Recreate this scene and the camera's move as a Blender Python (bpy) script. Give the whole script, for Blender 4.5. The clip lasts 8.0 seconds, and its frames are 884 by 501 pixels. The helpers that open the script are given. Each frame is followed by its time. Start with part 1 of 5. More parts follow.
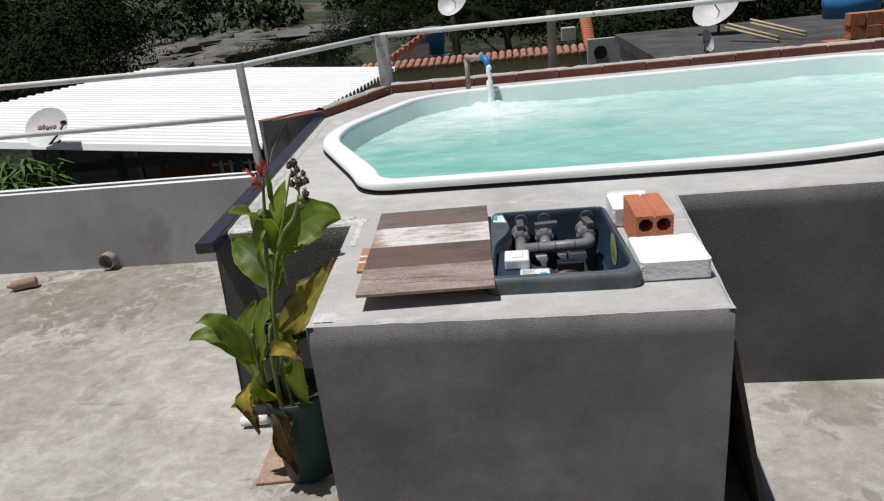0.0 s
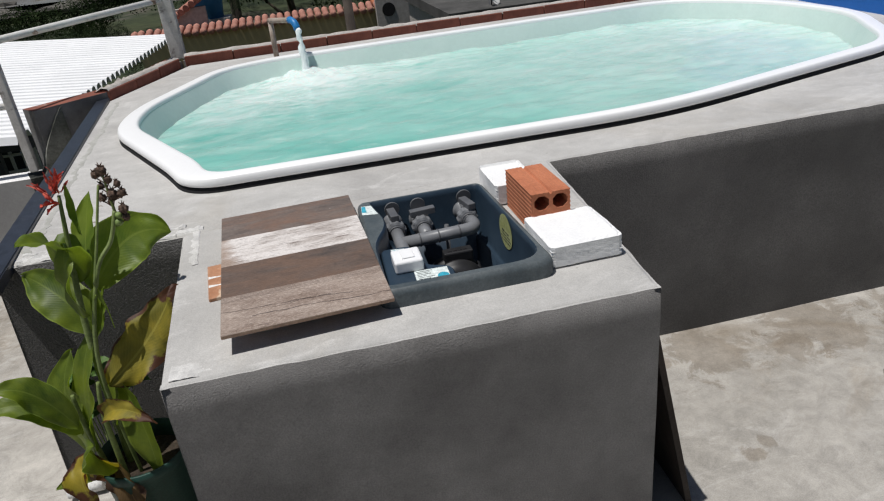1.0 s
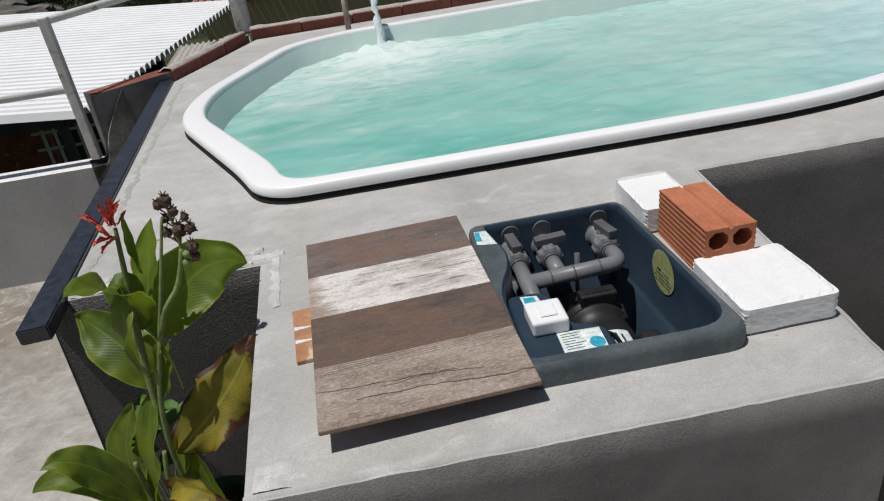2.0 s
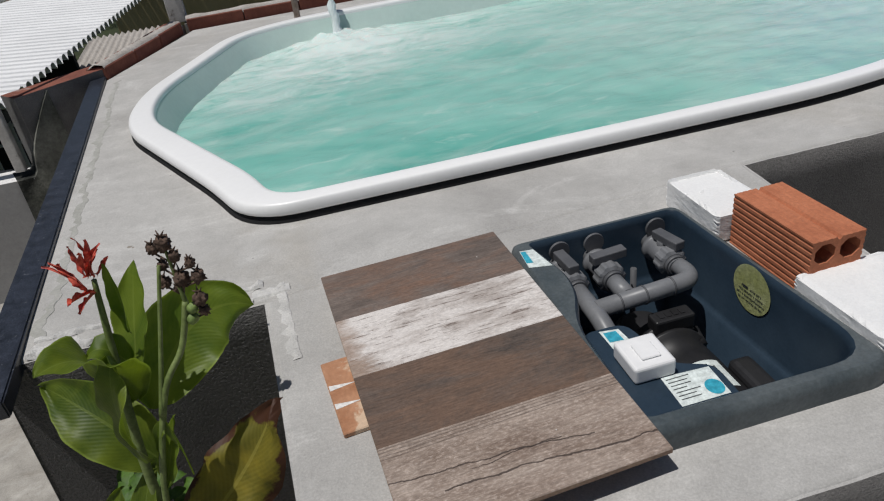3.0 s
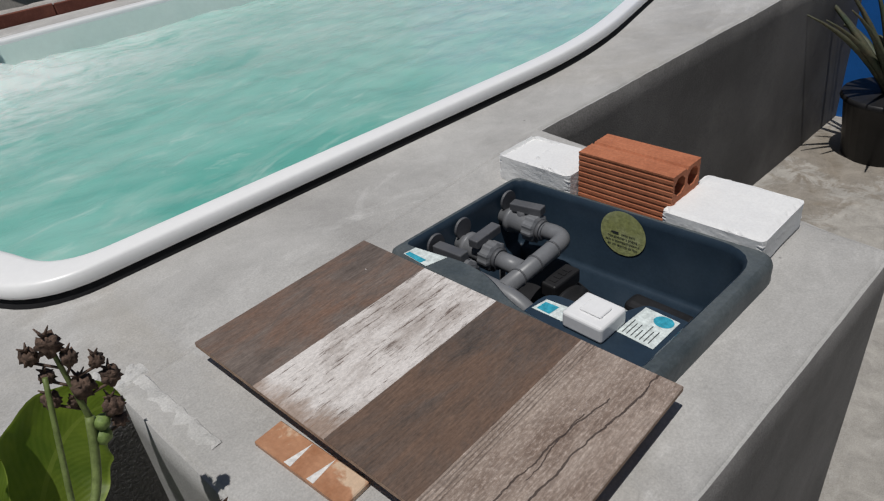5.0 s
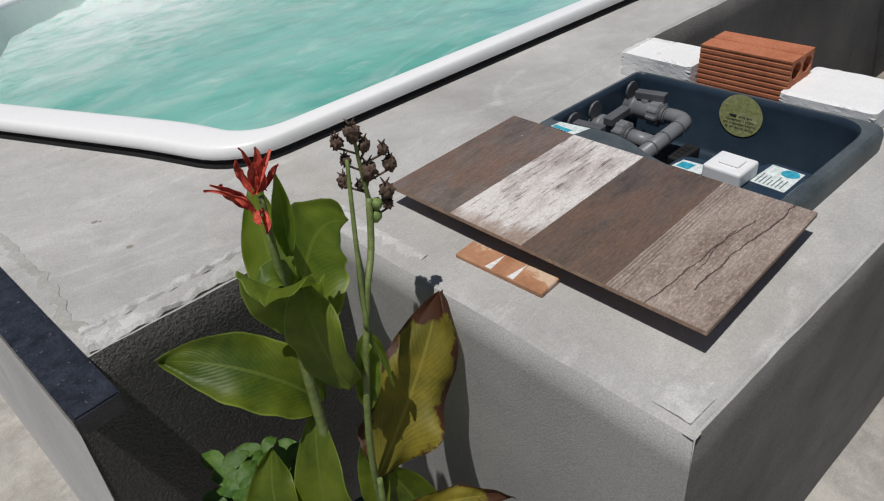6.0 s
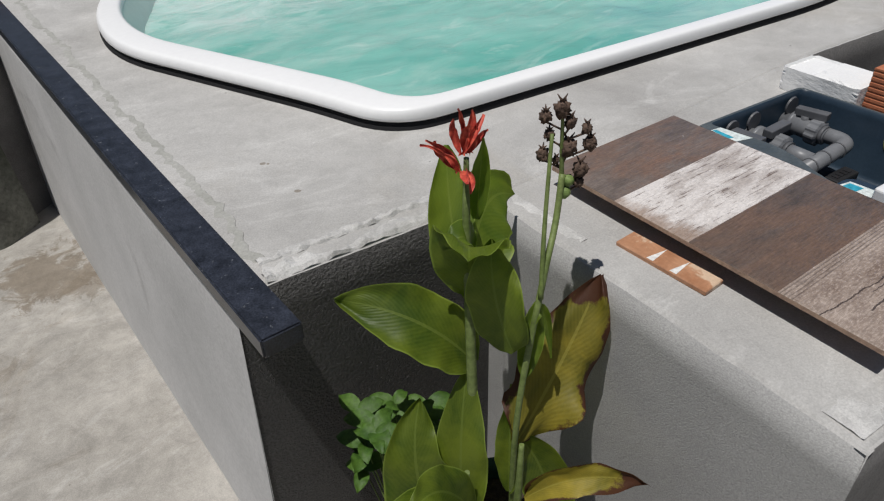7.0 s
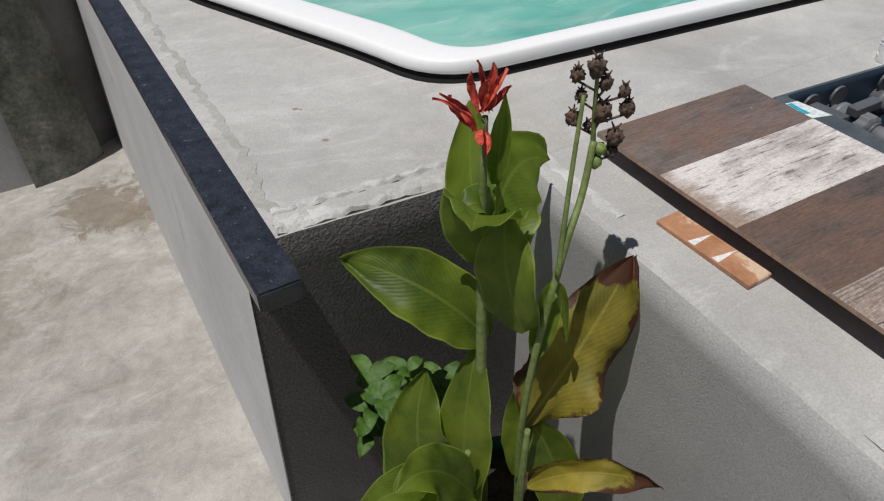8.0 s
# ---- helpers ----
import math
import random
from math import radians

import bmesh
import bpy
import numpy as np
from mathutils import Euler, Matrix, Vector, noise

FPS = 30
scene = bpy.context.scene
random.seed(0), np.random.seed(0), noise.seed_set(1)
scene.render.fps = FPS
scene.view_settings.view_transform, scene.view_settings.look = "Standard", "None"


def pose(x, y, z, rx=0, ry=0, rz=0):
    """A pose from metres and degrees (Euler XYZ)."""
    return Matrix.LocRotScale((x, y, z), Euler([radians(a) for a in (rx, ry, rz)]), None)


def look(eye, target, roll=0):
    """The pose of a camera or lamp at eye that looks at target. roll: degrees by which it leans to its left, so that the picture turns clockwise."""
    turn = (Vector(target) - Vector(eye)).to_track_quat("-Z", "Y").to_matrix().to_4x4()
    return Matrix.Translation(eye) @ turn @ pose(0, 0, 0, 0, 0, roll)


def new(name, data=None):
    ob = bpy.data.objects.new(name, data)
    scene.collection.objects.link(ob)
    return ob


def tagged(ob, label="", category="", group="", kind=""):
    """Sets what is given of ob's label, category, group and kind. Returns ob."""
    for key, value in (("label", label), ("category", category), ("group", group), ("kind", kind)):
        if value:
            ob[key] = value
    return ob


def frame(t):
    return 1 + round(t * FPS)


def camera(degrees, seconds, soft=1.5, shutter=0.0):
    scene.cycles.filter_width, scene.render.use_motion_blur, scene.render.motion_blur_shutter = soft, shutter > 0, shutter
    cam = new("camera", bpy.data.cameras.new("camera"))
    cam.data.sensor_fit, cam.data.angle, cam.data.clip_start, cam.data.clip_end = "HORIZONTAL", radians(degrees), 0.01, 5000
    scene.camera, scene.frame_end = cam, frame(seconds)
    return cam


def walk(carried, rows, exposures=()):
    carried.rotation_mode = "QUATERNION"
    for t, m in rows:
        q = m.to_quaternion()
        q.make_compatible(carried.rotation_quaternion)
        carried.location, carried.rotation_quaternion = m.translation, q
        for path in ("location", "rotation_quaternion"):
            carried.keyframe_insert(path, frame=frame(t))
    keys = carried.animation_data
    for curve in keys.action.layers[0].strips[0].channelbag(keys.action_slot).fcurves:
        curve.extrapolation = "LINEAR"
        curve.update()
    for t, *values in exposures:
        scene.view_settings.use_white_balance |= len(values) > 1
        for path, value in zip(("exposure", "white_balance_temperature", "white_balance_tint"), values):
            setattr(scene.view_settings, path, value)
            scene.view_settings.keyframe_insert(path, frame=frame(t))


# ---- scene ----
cam = camera(65.3, 8.0, soft=1.2)
PATH = [
    (0, (-0.034, 0.053, 0.722), (-0.268, 1.901, -0.007), -6.1),
    (0.5, (-0.142, 0.201, 0.712), (0.093, 2.001, -0.128), -5.6),
    (1, (-0.198, 0.356, 0.712), (0.1, 2.126, -0.171), -6.5),
    (1.5, (-0.229, 0.588, 0.71), (-0.091, 2.403, -0.119), -7.8),
    (1.7, (-0.241, 0.66, 0.718), (-0.146, 2.428, -0.211), -8.4),
    (2.8, (-0.419, 0.948, 0.707), (-0.119, 2.655, -0.29), -8.2),
    (3, (-0.442, 1.012, 0.698), (-0.132, 2.706, -0.32), -8.3),
    (3.2, (-0.45, 1.103, 0.688), (-0.158, 2.831, -0.279), -8.5),
    (3.5, (-0.43, 1.237, 0.682), (-0.101, 2.937, -0.32), -9.0),
    (4, (-0.431, 1.337, 0.677), (0.297, 2.894, -0.346), -4.0),
    (4.2, (-0.479, 1.355, 0.672), (0.496, 2.78, -0.34), -2.2),
    (5.3, (-0.802, 1.215, 0.664), (0.303, 2.46, -0.442), -6.2),
    (5.5, (-0.875, 1.205, 0.649), (0.149, 2.482, -0.5), -7.0),
    (6, (-1.049, 1.222, 0.642), (-0.046, 2.508, -0.515), -6.9),
    (6.5, (-1.178, 1.263, 0.649), (-0.169, 2.538, -0.516), -4.0),
    (7, (-1.203, 1.288, 0.65), (-0.343, 2.664, -0.519), -2.0),
    (7.5, (-1.159, 1.288, 0.65), (-0.417, 2.696, -0.561), -2.3),
    (8, (-1.106, 1.306, 0.614), (-0.463, 2.718, -0.648), -1.9),
]
EXPOSURE = [(0, 0.12), (0.5, 0.06), (1.5, -0.07), (3.0, -0.36), (3.5, -0.47), (4.2, -0.52), (5.5, -0.38), (6.5, -0.22), (7.5, -0.23), (8, -0.17)]
walk(cam, [(t, look(eye, target, roll)) for t, eye, target, roll in PATH], EXPOSURE)

# ---- light ----
SUN_DIR = Vector((0.27, 0.08, -1.0)).normalized()
world = bpy.data.worlds.new("world")
scene.world = world
world.use_nodes = True
wn = world.node_tree
sky = wn.nodes.new("ShaderNodeTexSky")
sky.sky_type, sky.sun_disc = "NISHITA", False
sky.sun_elevation = math.asin(-SUN_DIR.z)
sky.sun_rotation = math.atan2(-SUN_DIR.x, -SUN_DIR.y)
wn.links.new(sky.outputs[0], wn.nodes["Background"].inputs[0])
wn.nodes["Background"].inputs[1].default_value = 0.037
lamp = bpy.data.lights.new("sun", "SUN")
lamp.energy, lamp.angle, lamp.color = 3.9, radians(0.53), (1.0, 0.975, 0.945)
sun = new("sun", lamp)
sun.matrix_world = look((-3, -1, 12), Vector((-3, -1, 12)) + SUN_DIR)


# ---- materials ----
def ramp_pair(nt, fac, c0, c1, lo=0.35, hi=0.65):
    r = nt.nodes.new("ShaderNodeValToRGB")
    r.color_ramp.elements[0].position, r.color_ramp.elements[0].color = lo, (*c0, 1)
    r.color_ramp.elements[1].position, r.color_ramp.elements[1].color = hi, (*c1, 1)
    nt.links.new(fac, r.inputs[0])
    return r.outputs[0]


def noise_tex(nt, vec, scale, detail=6, rough=0.6, distort=0.0):
    n = nt.nodes.new("ShaderNodeTexNoise")
    n.inputs["Scale"].default_value, n.inputs["Detail"].default_value = scale, detail
    n.inputs["Roughness"].default_value, n.inputs["Distortion"].default_value = rough, distort
    nt.links.new(vec, n.inputs["Vector"])
    return n.outputs["Fac"]


def mixc(nt, fac, a, b, mode="MIX"):
    m = nt.nodes.new("ShaderNodeMix")
    m.data_type, m.blend_type = "RGBA", mode
    for sock, v in ((m.inputs[0], fac), (m.inputs[6], a), (m.inputs[7], b)):
        if isinstance(v, (int, float)):
            sock.default_value = v
        elif isinstance(v, tuple):
            sock.default_value = (*v, 1)
        else:
            nt.links.new(v, sock)
    return m.outputs[2]


def start(name):
    m = bpy.data.materials.new(name)
    m.use_nodes = True
    nt = m.node_tree
    b = nt.nodes["Principled BSDF"]
    tc = nt.nodes.new("ShaderNodeTexCoord")
    return m, nt, b, tc.outputs["Object"]


def stretched(nt, vec, sx, sy, sz):
    mp = nt.nodes.new("ShaderNodeMapping")
    mp.inputs["Scale"].default_value = (sx, sy, sz)
    nt.links.new(vec, mp.inputs[0])
    return mp.outputs[0]


def add_bump(nt, b, height, strength, dist=0.002):
    bp = nt.nodes.new("ShaderNodeBump")
    bp.inputs["Strength"].default_value, bp.inputs["Distance"].default_value = strength, dist
    nt.links.new(height, bp.inputs["Height"])
    nt.links.new(bp.outputs[0], b.inputs["Normal"])


def surface(name, c0, c1, scale=6.0, rough=0.8, fine=120.0, fine_amt=0.25, bump=0.4, dist=0.002, metal=0.0,
            stain=None, stain_scale=1.6, stain_lo=0.55, stain_hi=0.7, spec=0.4, stretch=None):
    """A surface with coarse variation, fine grain, optional stains and a grain bump."""
    m, nt, b, vec = start(name)
    if stretch:
        vec = stretched(nt, vec, *stretch)
    col = ramp_pair(nt, noise_tex(nt, vec, scale, 8, 0.65), c0, c1)
    if stain:
        f = ramp_pair(nt, noise_tex(nt, vec, stain_scale, 7, 0.62, 0.4), (0, 0, 0), (1, 1, 1), stain_lo, stain_hi)
        col = mixc(nt, f, col, stain)
    grain = noise_tex(nt, vec, fine, 3, 0.7)
    g = ramp_pair(nt, grain, (1 - fine_amt,) * 3, (1 + fine_amt,) * 3, 0.3, 0.7)
    col = mixc(nt, 1.0, col, g, "MULTIPLY")
    nt.links.new(col, b.inputs["Base Color"])
    b.inputs["Roughness"].default_value, b.inputs["Metallic"].default_value = rough, metal
    b.inputs["Specular IOR Level"].default_value = spec
    if bump:
        add_bump(nt, b, grain, bump, dist)
    return m


M = {}
def cement(name, c0, c1, patch, pit, rough_bump=0.35, dirt=None, soft=1.0, spots=()):
    """Trowelled cement: cloudy patches, fine sand, sparse pits and pale splashes."""
    m, nt, b, vec = start(name)
    cloud = noise_tex(nt, vec, 2.4, 9, 0.68, 0.5)
    col = ramp_pair(nt, cloud, c0, c1, 0.32, 0.68)
    f = ramp_pair(nt, noise_tex(nt, stretched(nt, vec, 1.0, 2.2, 1), 3.1, 8, 0.7, 1.6), (0, 0, 0), (0.75, 0.75, 0.75), 0.54, 0.70)
    col = mixc(nt, f, col, patch)
    if dirt:
        f = ramp_pair(nt, noise_tex(nt, vec, 1.35, 10, 0.72, 0.9), (0, 0, 0), (0.85 * soft,) * 3, 0.55, 0.68)
        col = mixc(nt, f, col, dirt)
        f = ramp_pair(nt, noise_tex(nt, stretched(nt, vec, 0.7, 2.4, 1), 2.6, 9, 0.75, 0.6), (0, 0, 0), (0.7 * soft * soft,) * 3, 0.60, 0.70)
        col = mixc(nt, f, col, tuple(c * 0.62 for c in dirt))
    blot = noise_tex(nt, vec, 9, 9, 0.75, 0.7)
    for x, y, r, k in spots:
        flat = stretched(nt, vec, 1, 1, 0)
        g = nt.nodes.new("ShaderNodeVectorMath")
        g.operation = "DISTANCE"
        nt.links.new(flat, g.inputs[0])
        g.inputs[1].default_value = (x, y, 0)
        q = nt.nodes.new("ShaderNodeMath")
        q.operation = "MULTIPLY_ADD"
        nt.links.new(blot, q.inputs[0])
        q.inputs[1].default_value = -4.2 * r
        nt.links.new(g.outputs["Value"], q.inputs[2])
        mr = nt.nodes.new("ShaderNodeMapRange")
        mr.inputs[1].default_value, mr.inputs[2].default_value = -1.35 * r, -1.05 * r
        mr.inputs[3].default_value, mr.inputs[4].default_value = 0.8 * k, 0.0
        nt.links.new(q.outputs[0], mr.inputs[0])
        col = mixc(nt, mr.outputs[0], col, (0.20, 0.165, 0.125))
    mottle = noise_tex(nt, vec, 13, 11, 0.78, 0.4)
    col = mixc(nt, 1.0, col, ramp_pair(nt, mottle, (1 - 0.2 * soft * soft,) * 3, (1 + 0.15 * soft * soft,) * 3, 0.36, 0.62), "MULTIPLY")
    sand = noise_tex(nt, vec, 330, 5, 0.75)
    col = mixc(nt, 1.0, col, ramp_pair(nt, sand, (0.80, 0.80, 0.80), (1.17, 1.17, 1.17), 0.3, 0.7), "MULTIPLY")
    vor = nt.nodes.new("ShaderNodeTexVoronoi")
    vor.inputs["Scale"].default_value = 17
    nt.links.new(vec, vor.inputs["Vector"])
    hole = ramp_pair(nt, vor.outputs["Distance"], (0.8, 0.8, 0.8), (0, 0, 0), 0.02, 0.06)
    keep = ramp_pair(nt, noise_tex(nt, vec, 5.5, 2, 0.5), (0, 0, 0), (1, 1, 1), 0.56, 0.6)
    hole = mixc(nt, 1.0, hole, keep, "MULTIPLY")
    col = mixc(nt, hole, col, pit)
    nt.links.new(col, b.inputs["Base Color"])
    b.inputs["Roughness"].default_value = 0.88
    b.inputs["Specular IOR Level"].default_value = 0.3
    h = mixc(nt, 0.35, sand, noise_tex(nt, vec, 38, 6, 0.7))
    h = mixc(nt, hole, h, (0.0, 0.0, 0.0))
    add_bump(nt, b, h, rough_bump, 0.003)
    return m


M["deck"] = cement("cement_render", (0.37, 0.36, 0.345), (0.53, 0.52, 0.50), (0.60, 0.59, 0.57), (0.13, 0.125, 0.12), 0.45, dirt=(0.40, 0.375, 0.335), soft=0.6,
                   spots=((-0.864, 2.469, 0.006, 0.9), (-0.856, 2.463, 0.004, 0.9), (-0.85, 2.335, 0.005, 0.9)))
M["smear"] = surface("damp_cement_smear", (0.33, 0.328, 0.30), (0.41, 0.405, 0.38), 14, 0.85, 160, 0.14, 0.4, 0.002)
M["lip"] = cement("rough_cement", (0.50, 0.49, 0.47), (0.68, 0.67, 0.65), (0.42, 0.41, 0.395), (0.16, 0.15, 0.14), 1.0)
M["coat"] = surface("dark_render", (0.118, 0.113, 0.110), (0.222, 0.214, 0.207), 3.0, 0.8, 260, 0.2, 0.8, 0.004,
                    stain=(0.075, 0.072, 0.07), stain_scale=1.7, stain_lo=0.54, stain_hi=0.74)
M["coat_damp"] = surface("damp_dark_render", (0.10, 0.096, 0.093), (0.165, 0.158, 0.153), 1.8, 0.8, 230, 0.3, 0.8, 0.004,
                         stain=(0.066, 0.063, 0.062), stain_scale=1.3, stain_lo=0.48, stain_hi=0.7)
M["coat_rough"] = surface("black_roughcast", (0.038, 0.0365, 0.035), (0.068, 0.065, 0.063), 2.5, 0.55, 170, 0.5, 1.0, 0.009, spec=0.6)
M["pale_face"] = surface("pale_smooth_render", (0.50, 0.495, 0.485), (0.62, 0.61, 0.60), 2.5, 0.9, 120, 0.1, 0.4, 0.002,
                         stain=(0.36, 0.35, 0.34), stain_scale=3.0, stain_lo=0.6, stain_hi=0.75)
# The plinth's coat, lightened in colour for the sun on its left side
M["coat_side"] = surface("sunlit_render", (0.33, 0.325, 0.32), (0.41, 0.405, 0.395), 2.5, 0.9, 330, 0.20, 0.6, 0.002)
FLOOR_STAINS = ((-1.33, 3.58, 0.17, 1.0), (-1.25, 3.42, 0.07, 0.7), (0.95, 2.06, 0.16, 0.7), (1.35, 2.08, 0.18, 0.7), (1.75, 2.05, 0.18, 0.6), (1.2, 1.98, 0.10, 0.6),
                (0.80, 1.60, 0.03, 0.7), (0.86, 1.63, 0.022, 0.6), (-2.4, 3.5, 0.5, 0.8), (-3.0, 3.2, 0.55, 0.7), (-1.9, 3.3, 0.35, 0.5), (-2.2, 2.4, 0.4, 0.4), (-0.75, 1.55, 0.25, 0.8), (2.2, 2.0, 0.3, 0.7))
M["floor"] = cement("worn_floor", (0.31, 0.292, 0.262), (0.435, 0.412, 0.375), (0.50, 0.48, 0.447), (0.13, 0.115, 0.10), 0.6, dirt=(0.27, 0.235, 0.19), spots=FLOOR_STAINS)
M["parapet"] = surface("grey_parapet", (0.33, 0.325, 0.32), (0.46, 0.455, 0.45), 1.6, 0.9, 90, 0.08, 0.35, 0.002,
                       stain=(0.26, 0.255, 0.245), stain_scale=1.4, stain_lo=0.58, stain_hi=0.74)
# Parapet top made near-white as if sunlit; also plain white for pipe and chips
M["cap"] = surface("sunlit_cap_and_white", (0.66, 0.65, 0.63), (0.78, 0.77, 0.75), 4, 0.9)
# Moss blotches deepened almost to black to paint in the bend's shadow
M["moss"] = surface("mossy_shaded_wall", (0.055, 0.06, 0.045), (0.20, 0.20, 0.175), 4, 0.95, 60, 0.3, 0.6, 0.004,
                    stain=(0.012, 0.013, 0.011), stain_scale=2.4, stain_lo=0.47, stain_hi=0.58)
M["granite"] = surface("black_granite", (0.016, 0.018, 0.024), (0.036, 0.041, 0.056), 30, 0.3, 340, 0.6, 0.05, 0.0005, spec=0.5,
                       stain=(0.17, 0.18, 0.2), stain_scale=95, stain_lo=0.64, stain_hi=0.69)
M["fibre"] = surface("white_fibreglass", (0.86, 0.86, 0.855), (0.89, 0.89, 0.885), 2, 0.35, 60, 0.02, 0.03, 0.001, spec=0.5)
# Near-black for the shade under the rim; also the round window's dark pane
M["gap"] = surface("shade_and_window_black", (0.006, 0.006, 0.007), (0.011, 0.011, 0.012), 8, 0.9)
M["liner"] = surface("pool_wall", (0.56, 0.70, 0.65), (0.64, 0.76, 0.71), 2, 0.35, 40, 0.03, 0.0)
M["brick"] = surface("red_clay", (0.37, 0.125, 0.062), (0.50, 0.185, 0.095), 14, 0.9, 190, 0.15, 0.35, 0.001)
M["kerbbrick"] = surface("weathered_clay", (0.15, 0.05, 0.035), (0.25, 0.09, 0.06), 8, 0.9, 150, 0.2, 0.4, 0.002,
                         stain=(0.36, 0.31, 0.28), stain_scale=9, stain_lo=0.6, stain_hi=0.7)
M["mortar"] = surface("mortar", (0.36, 0.33, 0.30), (0.48, 0.45, 0.42), 12, 0.95, 120, 0.2, 0.6, 0.004)
M["foam"] = surface("white_polystyrene", (0.77, 0.77, 0.77), (0.82, 0.82, 0.81), 10, 0.9, 220, 0.05, 0.45, 0.002)
M["tankplastic"] = surface("navy_plastic", (0.016, 0.030, 0.048), (0.030, 0.050, 0.074), 6, 0.36, 200, 0.1, 0.05, 0.001,
                           stain=(0.045, 0.062, 0.084), stain_scale=7, stain_lo=0.6, stain_hi=0.8)
M["tankrim"] = surface("dusty_navy_plastic", (0.055, 0.070, 0.078), (0.110, 0.126, 0.132), 9, 0.5, 200, 0.18, 0.15, 0.001,
                       stain=(0.13, 0.145, 0.15), stain_scale=16, stain_lo=0.56, stain_hi=0.74)
M["pvc"] = surface("grey_pvc", (0.15, 0.155, 0.165), (0.20, 0.205, 0.215), 12, 0.4, 200, 0.06, 0.0)
M["pvcdark"] = surface("dark_grey_pvc", (0.085, 0.088, 0.095), (0.12, 0.122, 0.13), 12, 0.5, 200, 0.06, 0.0)
M["black"] = surface("black_plastic", (0.013, 0.013, 0.014), (0.024, 0.024, 0.026), 12, 0.45, 200, 0.1, 0.0, spec=0.3)
M["white"] = surface("white_plastic", (0.78, 0.78, 0.78), (0.84, 0.84, 0.84), 12, 0.3, 100, 0.02, 0.0)
M["rail"] = surface("painted_rail", (0.60, 0.585, 0.55), (0.74, 0.73, 0.70), 9, 0.6, 90, 0.08, 0.3, 0.001,
                    stain=(0.27, 0.15, 0.09), stain_scale=11, stain_lo=0.62, stain_hi=0.7)
M["post"] = surface("painted_post", (0.48, 0.46, 0.43), (0.64, 0.62, 0.59), 9, 0.8, 90, 0.1, 0.4, 0.002,
                    stain=(0.13, 0.10, 0.085), stain_scale=14, stain_lo=0.6, stain_hi=0.7)
M["whiteroof"] = surface("white_sheet", (0.78, 0.785, 0.79), (0.85, 0.855, 0.86), 1.5, 0.5, 30, 0.03, 0.0)
M["yellow"] = surface("yellow_plaster", (0.44, 0.34, 0.17), (0.52, 0.41, 0.22), 1.2, 0.9)
M["rooftile"] = surface("clay_tile", (0.36, 0.15, 0.11), (0.52, 0.26, 0.20), 4, 0.9, 30, 0.2, 0.3, 0.004)
M["bluepaint"] = surface("blue_paint", (0.01, 0.12, 0.45), (0.014, 0.15, 0.52), 2, 0.6, 80, 0.05, 0.1)
M["bluetank"] = surface("blue_polymer", (0.03, 0.16, 0.36), (0.045, 0.2, 0.42), 3, 0.45)
M["pipe"] = surface("dusty_pipe", (0.26, 0.2, 0.16), (0.4, 0.34, 0.29), 18, 0.7)
M["bluepvc"] = surface("blue_pvc", (0.02, 0.17, 0.42), (0.03, 0.21, 0.5), 9, 0.4)
M["dish"] = surface("dish_grey", (0.46, 0.46, 0.45), (0.56, 0.56, 0.55), 6, 0.5)
M["red"] = surface("red_print", (0.26, 0.03, 0.025), (0.3, 0.04, 0.03), 6, 0.5)
M["asphalt"] = surface("old_concrete_roof", (0.042, 0.041, 0.039), (0.085, 0.082, 0.078), 1.2, 0.95, 14, 0.2, 0.4, 0.01,
                       stain=(0.035, 0.035, 0.032), stain_scale=0.9)
M["darknet"] = surface("dark_net", (0.008, 0.009, 0.012), (0.018, 0.02, 0.026), 6, 0.9)
M["steel"] = surface("dark_steel", (0.035, 0.035, 0.04), (0.06, 0.06, 0.065), 8, 0.6)
M["woodpole"] = surface("weathered_wood", (0.035, 0.027, 0.022), (0.07, 0.055, 0.045), 6, 0.9)
M["bamboo"] = surface("dry_bamboo", (0.42, 0.34, 0.2), (0.55, 0.46, 0.3), 6, 0.8)
M["pot"] = surface("green_plastic_pot", (0.006, 0.03, 0.022), (0.012, 0.048, 0.036), 8, 0.5)
M["soil"] = surface("dark_soil", (0.03, 0.022, 0.016), (0.06, 0.045, 0.03), 20, 1.0, 90, 0.4, 0.9, 0.01)
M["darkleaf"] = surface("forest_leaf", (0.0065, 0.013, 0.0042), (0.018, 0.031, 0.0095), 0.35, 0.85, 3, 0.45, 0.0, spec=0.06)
M["bark"] = surface("bark", (0.05, 0.04, 0.03), (0.1, 0.08, 0.06), 6, 0.95)
M["ground"] = surface("valley_ground", (0.018, 0.030, 0.010), (0.042, 0.050, 0.019), 0.12, 0.95, 1.5, 0.35, 0.0,
                      stain=(0.10, 0.088, 0.07), stain_scale=0.035, stain_lo=0.55, stain_hi=0.6)
M["rock"] = surface("river_rock", (0.075, 0.07, 0.062), (0.165, 0.152, 0.135), 0.3, 0.95, 3, 0.3, 0.6, 0.05,
                    stain=(0.035, 0.04, 0.02), stain_scale=0.2)
M["river"] = surface("river_water", (0.16, 0.155, 0.14), (0.22, 0.215, 0.2), 0.1, 0.25, 2, 0.1, 0.1, 0.02)
M["redflower"] = surface("red_petal", (0.33, 0.022, 0.022), (0.72, 0.14, 0.085), 70, 0.55, 160, 0.2, 0.2, 0.001)
M["capsule"] = surface("dry_capsule", (0.05, 0.032, 0.024), (0.17, 0.11, 0.08), 90, 0.85, 240, 0.3, 0.8, 0.002)
M["greencap"] = surface("green_capsule", (0.15, 0.22, 0.06), (0.22, 0.30, 0.09), 60, 0.6)
